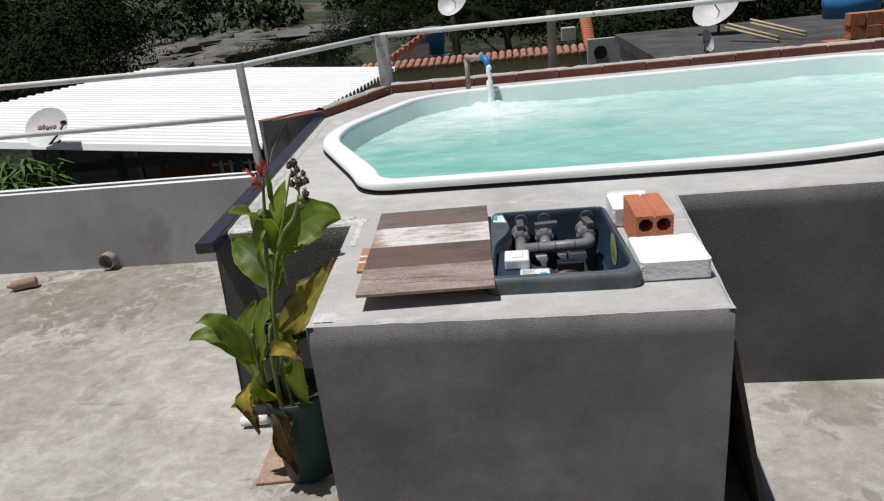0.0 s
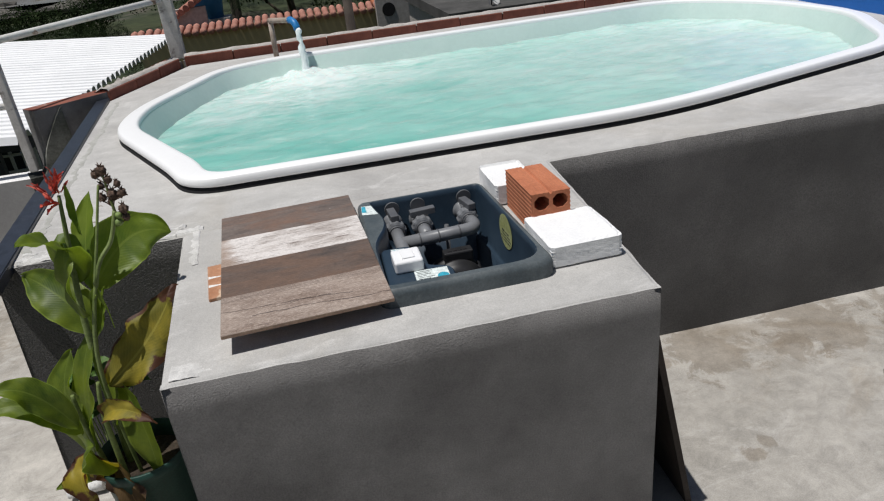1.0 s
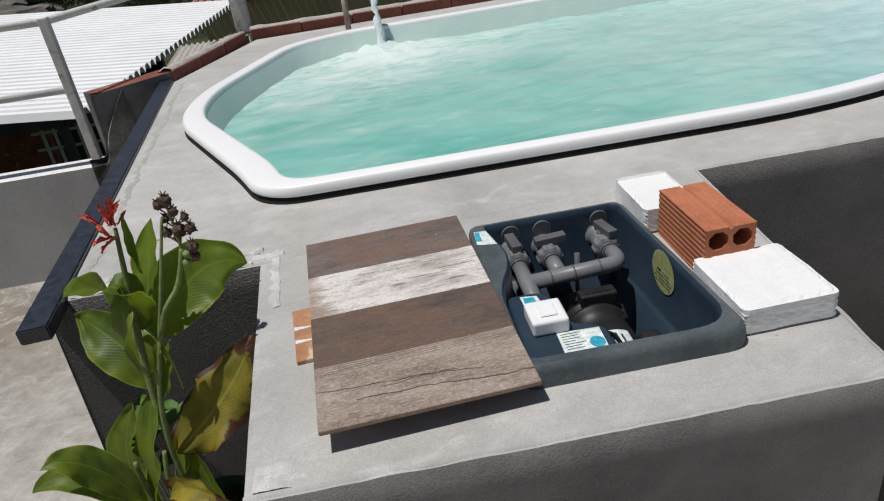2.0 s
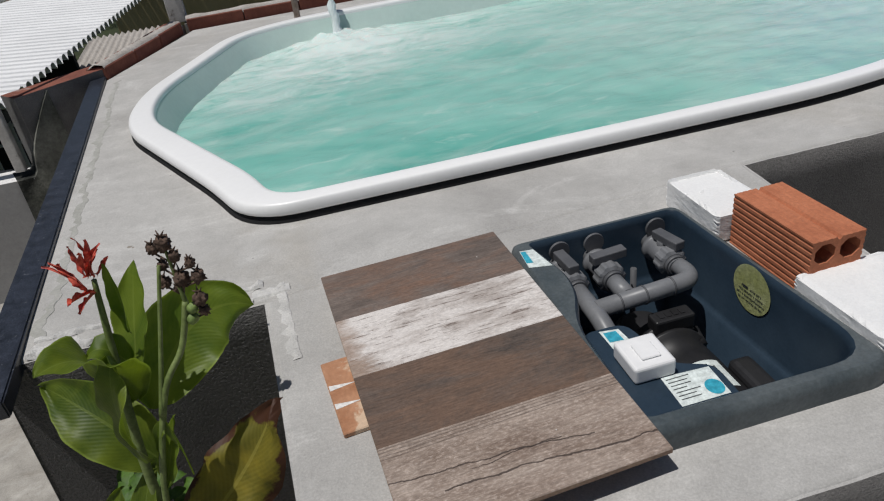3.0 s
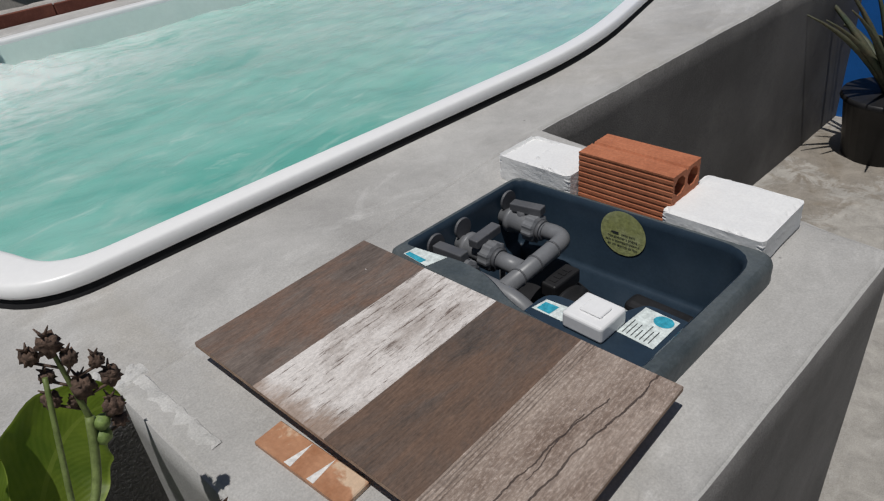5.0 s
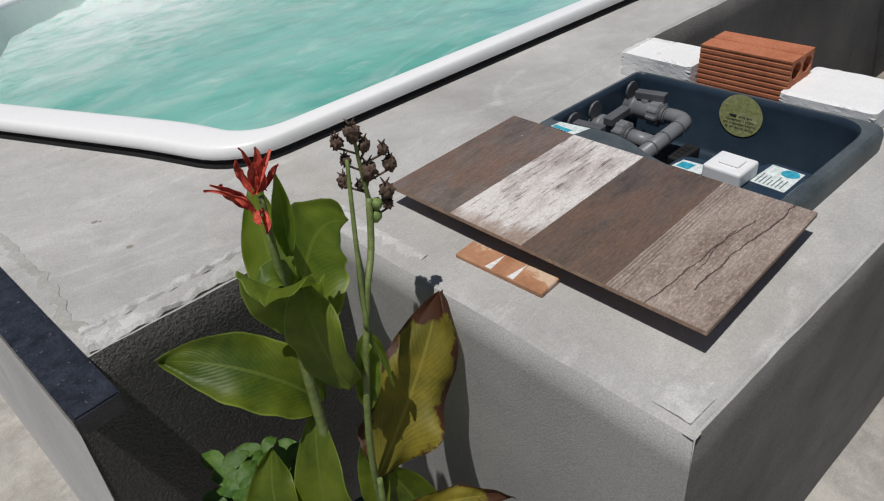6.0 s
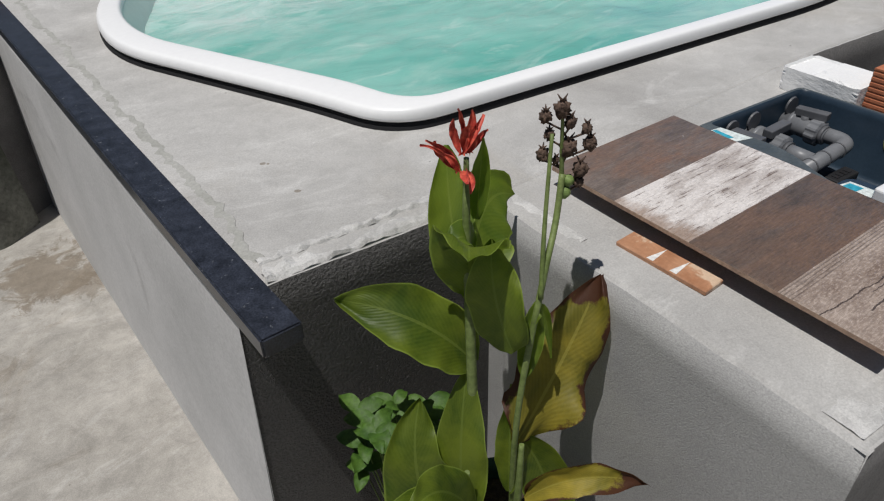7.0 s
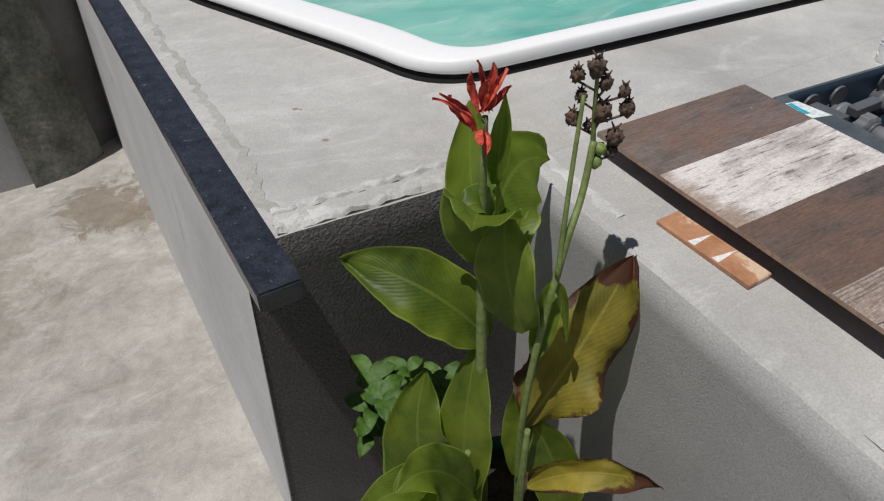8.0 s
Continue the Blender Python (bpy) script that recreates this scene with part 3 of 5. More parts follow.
for r0, r1 in zip(rows, rows[1:]):
    for k in range(8):
        bm.faces.new((r0[k], r0[k + 1], r1[k + 1], r1[k])).smooth = True
    bm.faces.new([bm.verts.new(v) for v in (r0[0].co, r1[0].co, r1[0].co + Vector((-0.05, 0.12, 0)), r0[0].co + Vector((-0.05, 0.12, 0)))])
tagged(link("wall_bend", done(bm, True), M["moss"]), "mossy rounded cement bend, blackened for its shadow, joining parapet and corner wall", "wall", kind="structure")
wall("wall_north", (-0.9, 4.95), (2.62, 5.02), 0.12, -1.2, 0.04, M["mortar"], "low wall of red brick along the deck's far edge", M["mortar"])
wall("wall_northwest", (-1.17, 4.16), (-0.9, 4.92), 0.12, -1.2, 0.04, M["mortar"], "low brick wall at the deck's corner", M["mortar"])
wall("wall_blue_north", (2.60, 5.0), (2.92, 5.01), 0.12, -1.2, 1.8, M["bluepaint"], "bright blue painted wall beyond the pool", M["bluepaint"])
wall("wall_blue_east", (2.92, 5.01), (2.70, 2.0), -0.14, -1.2, 1.8, M["bluepaint"], "bright blue painted side wall at the pool's end", M["bluepaint"])


def kerb(parent, a, b, z0, n):
    """Bricks laid in a row on their long side, with small uneven gaps, and a mortar bed smeared over them."""
    a, b = Vector(a), Vector(b)
    d = (b - a) / n
    side = Vector((-d.y, d.x)).normalized()
    turn = math.degrees(math.atan2(d.y, d.x))
    base = None
    for k in range(n):
        c = a + d * (k + 0.5)
        if base is None:
            base = box(-d.length / 2 + 0.002, d.length / 2 - 0.002, 0.0, 0.09, 0.0, 0.062, 0.004, 1)
            first = link("brick", base, M["kerbbrick"], parent)
            mesh = first.data
            ob = first
        else:
            ob = new("brick", mesh)
            ob.parent = parent
        ob.matrix_world = pose(c.x, c.y, z0 + random.uniform(-0.004, 0.004), 0, 0, turn + random.uniform(-1, 1))
    bm = bmesh.new()
    m = 70
    rows = []
    for k in range(m + 1):
        c = a.lerp(b, k / m)
        w = 0.085 + 0.02 * noise.noise(Vector((k * 0.5, 1, 0)))
        h = z0 + 0.071 + 0.010 * noise.noise(Vector((k * 0.7, 5, 0)))
        f = 0.004 + 0.012 * max(0, noise.noise(Vector((k * 0.35, 9, 0))))
        pts = [c - side * f * 0.2 + side * 0.004, c - side * f * 0.2 + side * 0.01, c + side * w * 0.5, c + side * 0.11]
        zs = [h - 0.012 - f, h - 0.002, h + 0.004, h - 0.03]
        rows.append([bm.verts.new((p.x, p.y, z)) for p, z in zip(pts, zs)])
    for r0, r1 in zip(rows, rows[1:]):
        for i in range(3):
            bm.faces.new((r0[i], r1[i], r1[i + 1], r0[i + 1])).smooth = True
    part("mortar_bed", done(bm, True), M["mortar"], parent)


kerb(bpy.data.objects["wall_north"], (-0.88, 4.88), (2.6, 4.95), 0.008, 12)
kerb(bpy.data.objects["wall_northwest"], (-1.16, 4.12), (-0.9, 4.84), 0.006, 3)


# ---- railing ----
def post(at, h, w, label):
    x, y, z = at
    p = thing("railing_post", at, label, "post", "railing posts")
    part("shaft", box(x - w, x + w, y - w, y + w, z, z + h, 0.004), M["post"], p)
    return p


post((-1.545, 3.9, -0.22), 0.62, 0.019, "white painted metal railing post, rusting")
post((-0.925, 5.0, 0.05), 0.36, 0.042, "stout weathered concrete post with flaking white paint")
rail = thing("railing", (-1.545, 3.9, 0.38), "white painted pipe handrail with rust patches", "railing")
part("top_rail", tube([(-6.5, 3.85, 0.41), (-1.545, 3.9, 0.385), (-0.925, 5.0, 0.40)], 0.017), M["rail"], rail)
part("top_rail", tube([(-0.925, 5.0, 0.40), (2.7, 5.08, 0.41)], 0.019), M["rail"], rail)
part("middle_rail", tube([(-6.5, 3.85, 0.12), (-1.545, 3.9, 0.10)], 0.015), M["rail"], rail)

# ---- the water spout ----
spout = thing("water_spout", (-0.33, 4.68, 0.02), "dusty upright pipe with a blue elbow pouring water", "spout")
part("riser", tube([(-0.33, 4.68, 0.0), (-0.325, 4.67, 0.235)], 0.016), M["pipe"], spout)
part("arm", tube([(-0.33, 4.675, 0.235), (-0.2, 4.42, 0.25)], 0.015), M["pipe"], spout)
part("elbow", tube(arc((-0.215, 4.45, 0.25), (-0.185, 4.39, 0.25), (-0.182, 4.385, 0.20)), 0.019), M["bluepvc"], spout, "blue plastic elbow")
m, nt, b, vec = start("falling_water")
b.inputs["Base Color"].default_value = (0.88, 0.94, 0.94, 1)
b.inputs["Roughness"].default_value = 0.25
b.inputs["Transmission Weight"].default_value = 0.05
b.inputs["IOR"].default_value = 1.2
add_bump(nt, b, noise_tex(nt, stretched(nt, vec, 1, 1, 0.35), 60, 4), 0.8, 0.01)
M["fall"] = m
bm = bmesh.new()
pts, rad = [], []
for i in range(15):
    u = i / 14
    pts.append((-0.18 + 0.012 * u + 0.004 * math.sin(i * 1.9), 4.38 - 0.075 * u, 0.205 - 0.335 * u ** 1.25))
    rad.append(0.014 + 0.022 * u ** 2 + 0.004 * math.sin(i * 2.7) + 0.003 * math.sin(i * 1.3))
part("water_stream", tube(pts, rad, 10), M["fall"], spout, "falling stream of clear water")

# ---- pump box ----
BOX_Z = 0.043
OUT = rounded_loop(((-0.128, 1.562, 0.03), (0.24, 1.562, 0.035), (0.214, 2.066, 0.025), (-0.120, 2.066, 0.02)), 6)
INN = rounded_loop(((-0.113, 1.584, 0.02), (0.227, 1.582, 0.07), (0.2045, 2.054, 0.022), (-0.093, 2.055, 0.015), (-0.064, 1.90, 0.06), (-0.111, 1.80, 0.05)), 6)
box_ob = thing("pump_box", (0.06, 1.82, -0.3), "open dark blue plastic pump box sunk into the plinth", "pump box")
part("outer_lip", lathe_loops([loop3(inset(OUT, -0.003), -0.02), loop3(inset(OUT, -0.004), 0.03), loop3(inset(OUT, -0.001), BOX_Z - 0.005), loop3(inset(OUT, 0.006), BOX_Z)]), M["tankrim"], box_ob)
bm = filled([inset(OUT, 0.006), INN], lambda x, y: BOX_Z)
part("lid_seat", done(bm), M["tankrim"], box_ob, "dusty flat rim of the box")
part("inner_wall", lathe_loops([loop3(INN, BOX_Z), loop3(inset(INN, 0.004), BOX_Z - 0.004), loop3(inset(INN, 0.006), BOX_Z - 0.014), loop3(inset(INN, 0.008), -0.088),
                                loop3(inset(INN, 0.013), -0.096), loop3(inset(INN, 0.02), -0.1), loop3(inset(INN, 0.026), -0.30)], close=True), M["tankplastic"], box_ob)
LEDGE = rounded_loop(((-0.107, 1.58, 0.012), (0.04, 1.58, 0.02), (0.042, 1.665, 0.02), (-0.012, 1.69, 0.02), (-0.025, 1.80, 0.03), (-0.10, 1.80, 0.015)), 4)
part("ledge", lathe_loops([loop3(LEDGE, -0.06), loop3(LEDGE, 0.016), loop3(inset(LEDGE, 0.005), 0.022)], close=True), M["tankplastic"], box_ob)
for x in (-0.035, 0.034, 0.160):
    bm = bmesh.new()
    bmesh.ops.create_cone(bm, cap_ends=True, segments=24, radius1=0.0205, radius2=0.0195, depth=0.004, matrix=pose(x, 2.040, 0.018, 90))
    part("cover_disc", done(bm), M["pvcdark"], box_ob, "round grey blanking cap")


def decal(name, corners, material, parent, label=""):
    bm = bmesh.new()
    bm.faces.new([bm.verts.new(c) for c in corners])
    return part(name, bm, material, parent, label)


# printed labels on the box
lab = decal("instruction_label", ((-0.046, 1.604, 0.0226), (0.026, 1.604, 0.0226), (0.028, 1.66, 0.0226), (-0.044, 1.664, 0.0226)), M["paper"], box_ob, "white and blue printed instruction label")
bm = bmesh.new()
for k in range(7):
    y = 1.656 - k * 0.0068
    w = (0.034, 0.028, 0.03, 0.02, 0.036, 0.026, 0.03)[k]
    box(-0.04, -0.04 + w, y - 0.0007, y + 0.0007, 0.0228, 0.0231, bm=bm)
part("print", done(bm), M["ink"], lab)
bm = bmesh.new()
bmesh.ops.create_cone(bm, cap_ends=True, segments=20, radius1=0.0125, radius2=0.0125, depth=0.0004, matrix=pose(0.013, 1.622, 0.0229) @ Matrix.Diagonal((1, 1.2, 1, 1)))
part("print", done(bm), M["cyan"], lab)
tag = decal("side_label", ((-0.118, 1.975, BOX_Z + 0.0006), (-0.078, 1.965, BOX_Z + 0.0006), (-0.09, 2.03, BOX_Z + 0.0006), (-0.115, 2.033, BOX_Z + 0.0006)), M["paper"], box_ob, "small blue and white label")
decal("print", ((-0.117, 1.99, BOX_Z + 0.0009), (-0.105, 1.987, BOX_Z + 0.0009), (-0.105, 2.028, BOX_Z + 0.0009), (-0.114, 2.03, BOX_Z + 0.0009)), M["cyan"], tag)
lab2 = decal("ledge_label", ((-0.074, 1.735, 0.0226), (-0.04, 1.735, 0.0226), (-0.046, 1.785, 0.0226), (-0.076, 1.79, 0.0226)), M["paper"], box_ob, "curved blue and white label")
decal("print", ((-0.072, 1.76, 0.0229), (-0.05, 1.758, 0.0229), (-0.052, 1.782, 0.0229), (-0.072, 1.784, 0.0229)), M["cyan"], lab2)

# round warning sticker on the side wall
sm = Matrix.Translation((0.2074, 1.815, 0.002)) @ Matrix(((0.045, 0.0, -0.999), (-0.999, 0.0, -0.045), (0.0, 1.0, 0.0))).to_4x4()
bm = bmesh.new()
bmesh.ops.create_circle(bm, cap_ends=True, segments=40, radius=0.0445)
bmesh.ops.transform(bm, matrix=sm, verts=bm.verts)
sticker = part("warning_sticker", bm, M["olive"], box_ob, "round yellow-green warning sticker with dark print")
for k, words in enumerate(("A         avisa para", "não esvaziar a piscina", "sem o acompanhamento", "de um técnico da loja")):
    cu = bpy.data.curves.new("words", "FONT")
    cu.body, cu.size, cu.align_x, cu.extrude = words, 0.0068, "CENTER", 0.0001
    tmp = new("words", cu)
    bpy.context.view_layer.update()
    me = bpy.data.meshes.new_from_object(tmp.evaluated_get(bpy.context.evaluated_depsgraph_get()))
    bpy.data.objects.remove(tmp)
    bm = bmesh.new()
    bm.from_mesh(me)
    if k == 0:
        box(-0.0205, -0.008, 0.0, 0.0042, 0.0, 0.0002, bm=bm)
    bmesh.ops.transform(bm, matrix=sm @ Matrix.Translation((0, -0.003 - 0.0082 * k, 0.0006)), verts=bm.verts)
    part("lettering", bm, M["ink"], sticker)

switch = thing("light_switch", (-0.05, 1.695, 0.022), "white plastic surface switch with a rocker, on the pump box ledge", "switch")
part("case", box(-0.083, -0.02, 1.662, 1.73, 0.022, 0.05, 0.005, 3, m=None), M["white"], switch)
part("rocker", box(-0.065, -0.036, 1.676, 1.712, 0.05, 0.0535, 0.0015, 1), M["white"], switch)

# ---- valves and pipes ----
plumbing = thing("pipework", (0.05, 1.95, -0.02), "grey PVC pipes with three ball valves inside the pump box", "pipework")
R = 0.0160
PZ = -0.012
MY = 1.897
part("manifold", tube([(-0.036, MY - 0.012, PZ), (0.125, MY, PZ)] + arc((0.130, MY + 0.001, PZ), (0.156, MY + 0.002, PZ), (0.156, MY + 0.03, PZ)) + [Vector((0.152, 1.96, PZ))], R, 20), M["pvc"], plumbing)
part("downpipe", tube([(-0.040, 1.95, PZ)] + arc((-0.040, 1.90, PZ), (-0.039, 1.85, PZ), (-0.035, 1.82, -0.04)) + [Vector((-0.03, 1.79, -0.12))], R, 20), M["pvc"], plumbing)
part("branch", tube([(0.030, 1.96, PZ), (0.030, MY, PZ)], R, 20), M["pvc"], plumbing)
part("drop_pipe", tube([(0.10, 2.01, -0.04), (0.10, 2.01, -0.29)], 0.006, 12), M["pvcdark"], plumbing)


def ribbed(x, y0, y1, r, n=40, rib=0.0020):
    """A round collar along y with raised ribs and chamfered ends."""
    w = y1 - y0
    rings = []
    for yy, k in ((y0, 0.80), (y0 + 0.12 * w, 1.0), (y1 - 0.12 * w, 1.0), (y1, 0.80)):
        rings.append([Vector((x + (r * k + (rib if j % 4 < 2 and k == 1.0 else 0)) * math.cos(2 * math.pi * j / n), yy,
                              PZ + (r * k + (rib if j % 4 < 2 and k == 1.0 else 0)) * math.sin(2 * math.pi * j / n))) for j in range(n)])
    bm = lathe_loops(rings)
    bm.faces.new([v for v in bm.verts][-n:])
    bm.faces.new([v for v in bm.verts][:n])
    for f in bm.faces:
        f.smooth = False
    return done(bm)


def valve(x, lever_at, lever_dir):
    """A ball valve along y: pipe stub, rear flange, ball housing, ribbed union nut and a bar lever."""
    v = part("valve", tube([(x, 2.046, PZ), (x, 2.026, PZ), (x, 2.025, PZ), (x, 2.016, PZ), (x, 2.015, PZ), (x, 1.978, PZ), (x, 1.977, PZ), (x, 1.944, PZ)],
                           [R, R, 0.0265, 0.0265, 0.0205, 0.0205, R, R], 22), M["pvc"], plumbing)
    part("union_nut", ribbed(x, 1.955, 1.983, 0.0255), M["pvc"], v, "grey ribbed union nut")
    part("collar", tube([(x, 1.947, PZ), (x, 1.955, PZ)], 0.0195, 20), M["pvcdark"], v)
    part("stem", tube([(x, 1.998, PZ), (x, 1.998, 0.014)], 0.0095, 14), M["pvcdark"], v)
    lx, ly = lever_at
    turn = math.degrees(math.atan2(lever_dir[1], lever_dir[0]))
    bm = box(0.0, 0.066, -0.0105, 0.0105, 0.0, 0.017, 0.002, 2)
    bmesh.ops.transform(bm, matrix=pose(lx, ly, 0.010, 0, -2, turn), verts=bm.verts)
    part("lever", bm, M["pvcdark"], v, "thick dark grey bar lever")


valve(-0.040, (-0.041, 2.032), (0.05, -1.0))
valve(0.030, (0.004, 1.987), (1.0, 0.04))
valve(0.150, (0.151, 2.022), (0.18, -1.0))
for x in (0.006, 0.054, 0.108):
    part("pipe_joint", tube([(x, MY - 0.012 + 0.0745 * (x + 0.036), PZ), (x + 0.003, MY - 0.0118 + 0.0745 * (x + 0.036), PZ)], R + 0.0014, 20), M["pvcdark"], plumbing)

# ---- pump ----
pump = thing("pool_pump", (0.07, 1.74, -0.3), "black plastic pool pump with a clamped lid and a label", "pump")
prof = [(1.905, 0.03), (1.900, 0.055), (1.872, 0.06), (1.870, 0.071), (1.861, 0.072), (1.859, 0.066), (1.851, 0.066), (1.849, 0.070), (1.842, 0.070), (1.840, 0.062), (1.79, 0.064), (1.70, 0.064), (1.66, 0.060), (1.64, 0.045)]
part("motor_body", tube([(0.085, y, -0.135) for y, r in prof], [r for y, r in prof], 28), M["black"], pump)
part("clamp", box(0.058, 0.132, 1.850, 1.882, -0.075, -0.046, 0.004, 2), M["black"], pump)
part("strainer_lid", tube([(0.085, 1.945, -0.19), (0.085, 1.945, -0.13), (0.085, 1.945, -0.12)], [0.05, 0.05, 0.04], 24), M["black"], pump)
for sx in (0.022, 0.122):
    part("clamp_knob", tube([(sx + 0.02, 1.835, -0.108), (sx + 0.02, 1.868, -0.094)], 0.0075, 10), M["black"], pump)
for k in range(4):
    part("raised_mark", box(0.070 + k * 0.013, 0.079 + k * 0.013, 1.859, 1.873, -0.0465, -0.0445), M["black"], pump)
part("capacitor", box(0.135, 0.178, 1.64, 1.765, -0.14, -0.08, 0.012, 3), M["black"], pump, "black capacitor box")
bm = bmesh.new()
n = 8
vs = [[bm.verts.new((0.085 + 0.0648 * math.sin(a), y, -0.135 + 0.0648 * math.cos(a))) for a in (radians(-30 + 60 * k / n) for k in range(n + 1))] for y in (1.70, 1.765)]
for k in range(n):
    bm.faces.new((vs[0][k], vs[0][k + 1], vs[1][k + 1], vs[1][k]))
plate = part("rating_plate", done(bm, True), M["paper"], pump, "cream rating plate with small print")
for k in range(5):
    a = radians(-22 + 9 * k)
    part("print", box(0.083 + 0.0652 * math.sin(a), 0.087 + 0.0652 * math.sin(a), 1.706, 1.755 - 0.006 * (k % 3), -0.1355 + 0.0652 * math.cos(a), -0.135 + 0.0654 * math.cos(a)), M["ink"], plate)
part("cable", tube(arc((0.03, 1.66, -0.01), (0.06, 1.71, 0.0), (0.085, 1.665, -0.06), 10) + arc((0.085, 1.665, -0.06), (0.1, 1.63, -0.12), (0.06, 1.62, -0.2), 6), 0.004, 8), M["black"], pump)

# ---- ceramic tile over the box ----
m, nt, b, vec = start("wood_look_tile")
sep = nt.nodes.new("ShaderNodeSeparateXYZ")
nt.links.new(vec, sep.inputs[0])


def num(kind, a, v=0.0, w=None):
    q = nt.nodes.new("ShaderNodeMath")
    q.operation = kind
    for s, x in zip(q.inputs, (a, v, w)):
        if isinstance(x, (int, float)):
            s.default_value = x
        elif x is not None:
            nt.links.new(x, s)
    return q.outputs[0]


def above(v):
    return num("GREATER_THAN", sep.outputs["Y"], v)


def crack(y0, slope, x0, x1, wide):
    """A thin wandering dark line along the strip."""
    wob = num("MULTIPLY_ADD", noise_tex(nt, stretched(nt, vec, 9, 1, 1), 1.0, 5, 0.6, 0.0), 0.035, y0 - 0.0175)
    line = num("MULTIPLY_ADD", sep.outputs["X"], slope, wob)
    off = num("ABSOLUTE", num("SUBTRACT", sep.outputs["Y"], line))
    k = num("LESS_THAN", off, num("MULTIPLY", noise_tex(nt, stretched(nt, vec, 25, 25, 1), 1.0, 3, 0.6, 0.0), wide * 2))
    k = num("MULTIPLY", k, num("GREATER_THAN", sep.outputs["X"], x0))
    return num("MULTIPLY", k, num("LESS_THAN", sep.outputs["X"], x1))


grain = noise_tex(nt, stretched(nt, vec, 16, 190, 1), 1.0, 10, 0.76, 0.0)
blotch = noise_tex(nt, stretched(nt, vec, 6, 17, 1), 1.1, 10, 0.74, 0.3)
speck = noise_tex(nt, stretched(nt, vec, 130, 260, 1), 1.0, 6, 0.8, 0.0)
fibre = ramp_pair(nt, noise_tex(nt, stretched(nt, vec, 30, 330, 1), 1.0, 8, 0.75, 0.0), (0.70, 0.69, 0.68), (1.24, 1.23, 1.21), 0.34, 0.66)
rusty = ramp_pair(nt, noise_tex(nt, stretched(nt, vec, 5, 12, 1), 1.0, 9, 0.75, 0.6), (0, 0, 0), (1, 1, 1), 0.44, 0.62)
brown = mixc(nt, rusty, ramp_pair(nt, blotch, (0.115, 0.092, 0.079), (0.215, 0.175, 0.152), 0.35, 0.62), (0.215, 0.135, 0.098))
brown = mixc(nt, 1.0, brown, fibre, "MULTIPLY")
dark = mixc(nt, rusty, (0.168, 0.11, 0.08), ramp_pair(nt, blotch, (0.066, 0.055, 0.048), (0.15, 0.118, 0.10), 0.35, 0.62))
dark = mixc(nt, 1.0, dark, fibre, "MULTIPLY")
wear = mixc(nt, 0.2, grain, blotch)
pale = ramp_pair(nt, blotch, (0.47, 0.42, 0.385), (0.72, 0.675, 0.64), 0.40, 0.55)
pale = mixc(nt, ramp_pair(nt, wear, (0.95, 0.95, 0.95), (0, 0, 0), 0.415, 0.455), pale, (0.165, 0.125, 0.105))
ends = ramp_pair(nt, num("ADD", sep.outputs["X"], num("MULTIPLY", blotch, 0.16)), (0.7, 0.7, 0.7), (0, 0, 0), 0.085, 0.12)
pale = mixc(nt, ends, pale, (0.30, 0.20, 0.14))
weathered = ramp_pair(nt, blotch, (0.23, 0.17, 0.135), (0.42, 0.345, 0.295), 0.38, 0.62)
weathered = mixc(nt, ramp_pair(nt, speck, (0, 0, 0), (0.5, 0.5, 0.5), 0.5, 0.66), weathered, (0.56, 0.49, 0.445))
weathered = mixc(nt, 1.0, weathered, fibre, "MULTIPLY")
wob = num("MULTIPLY_ADD", noise_tex(nt, stretched(nt, vec, 7, 60, 1), 1.0, 4, 0.6, 0.0), 5.0, num("MULTIPLY", sep.outputs["Y"], 1150.0))
lines = num("MULTIPLY", num("GREATER_THAN", num("SINE", wob), 0.45), above(0.122))
weathered = mixc(nt, num("MULTIPLY", lines, 0.5), weathered, (0.085, 0.066, 0.055))
for y0, slope, x0, x1, wide in ((0.088, -0.10, 0.0, 0.26, 0.0011), (0.058, -0.08, 0.06, 0.34, 0.0013), (0.066, 0.02, 0.1, 0.22, 0.0008)):
    weathered = mixc(nt, num("MULTIPLY", crack(y0, slope, x0, x1, wide), 0.85), weathered, (0.05, 0.036, 0.03))
col = mixc(nt, above(0.145), weathered, dark)
col = mixc(nt, above(0.29), col, pale)
col = mixc(nt, above(0.435), col, brown)
col = mixc(nt, 1.0, col, ramp_pair(nt, speck, (0.78, 0.78, 0.78), (1.16, 1.16, 1.16), 0.36, 0.64), "MULTIPLY")
fleck = ramp_pair(nt, noise_tex(nt, vec, 75, 3, 0.5), (0, 0, 0), (1, 1, 1), 0.75, 0.77)
col = mixc(nt, fleck, col, (0.55, 0.52, 0.5))
nt.links.new(col, b.inputs["Base Color"])
b.inputs["Roughness"].default_value = 0.38
add_bump(nt, b, grain, 0.25, 0.001)
M["tile"] = m
M["tileedge"] = surface("tile_body", (0.3, 0.2, 0.15), (0.4, 0.28, 0.2), 20, 0.9)
bm = box(0, 0.332, 0, 0.58, -0.009, 0.0, 0.0012, 1)
for f in bm.faces:
    f.material_index = 0 if f.normal.z > 0.5 else 1
tile = link("ceramic_tile", bm, [M["tile"], M["tileedge"]])
ex, ey = Vector((0.337, 0.020, -0.002)).normalized(), Vector((-0.024, 0.58, 0.009)).normalized()
ez = ex.cross(ey).normalized()
ey = ez.cross(ex)
tile.matrix_world = Matrix.Translation((-0.436, 1.508, 0.048)) @ Matrix((ex, ey, ez)).transposed().to_4x4()
tagged(tile, "large wood-look ceramic tile in brown and whitewashed strips", "tile")

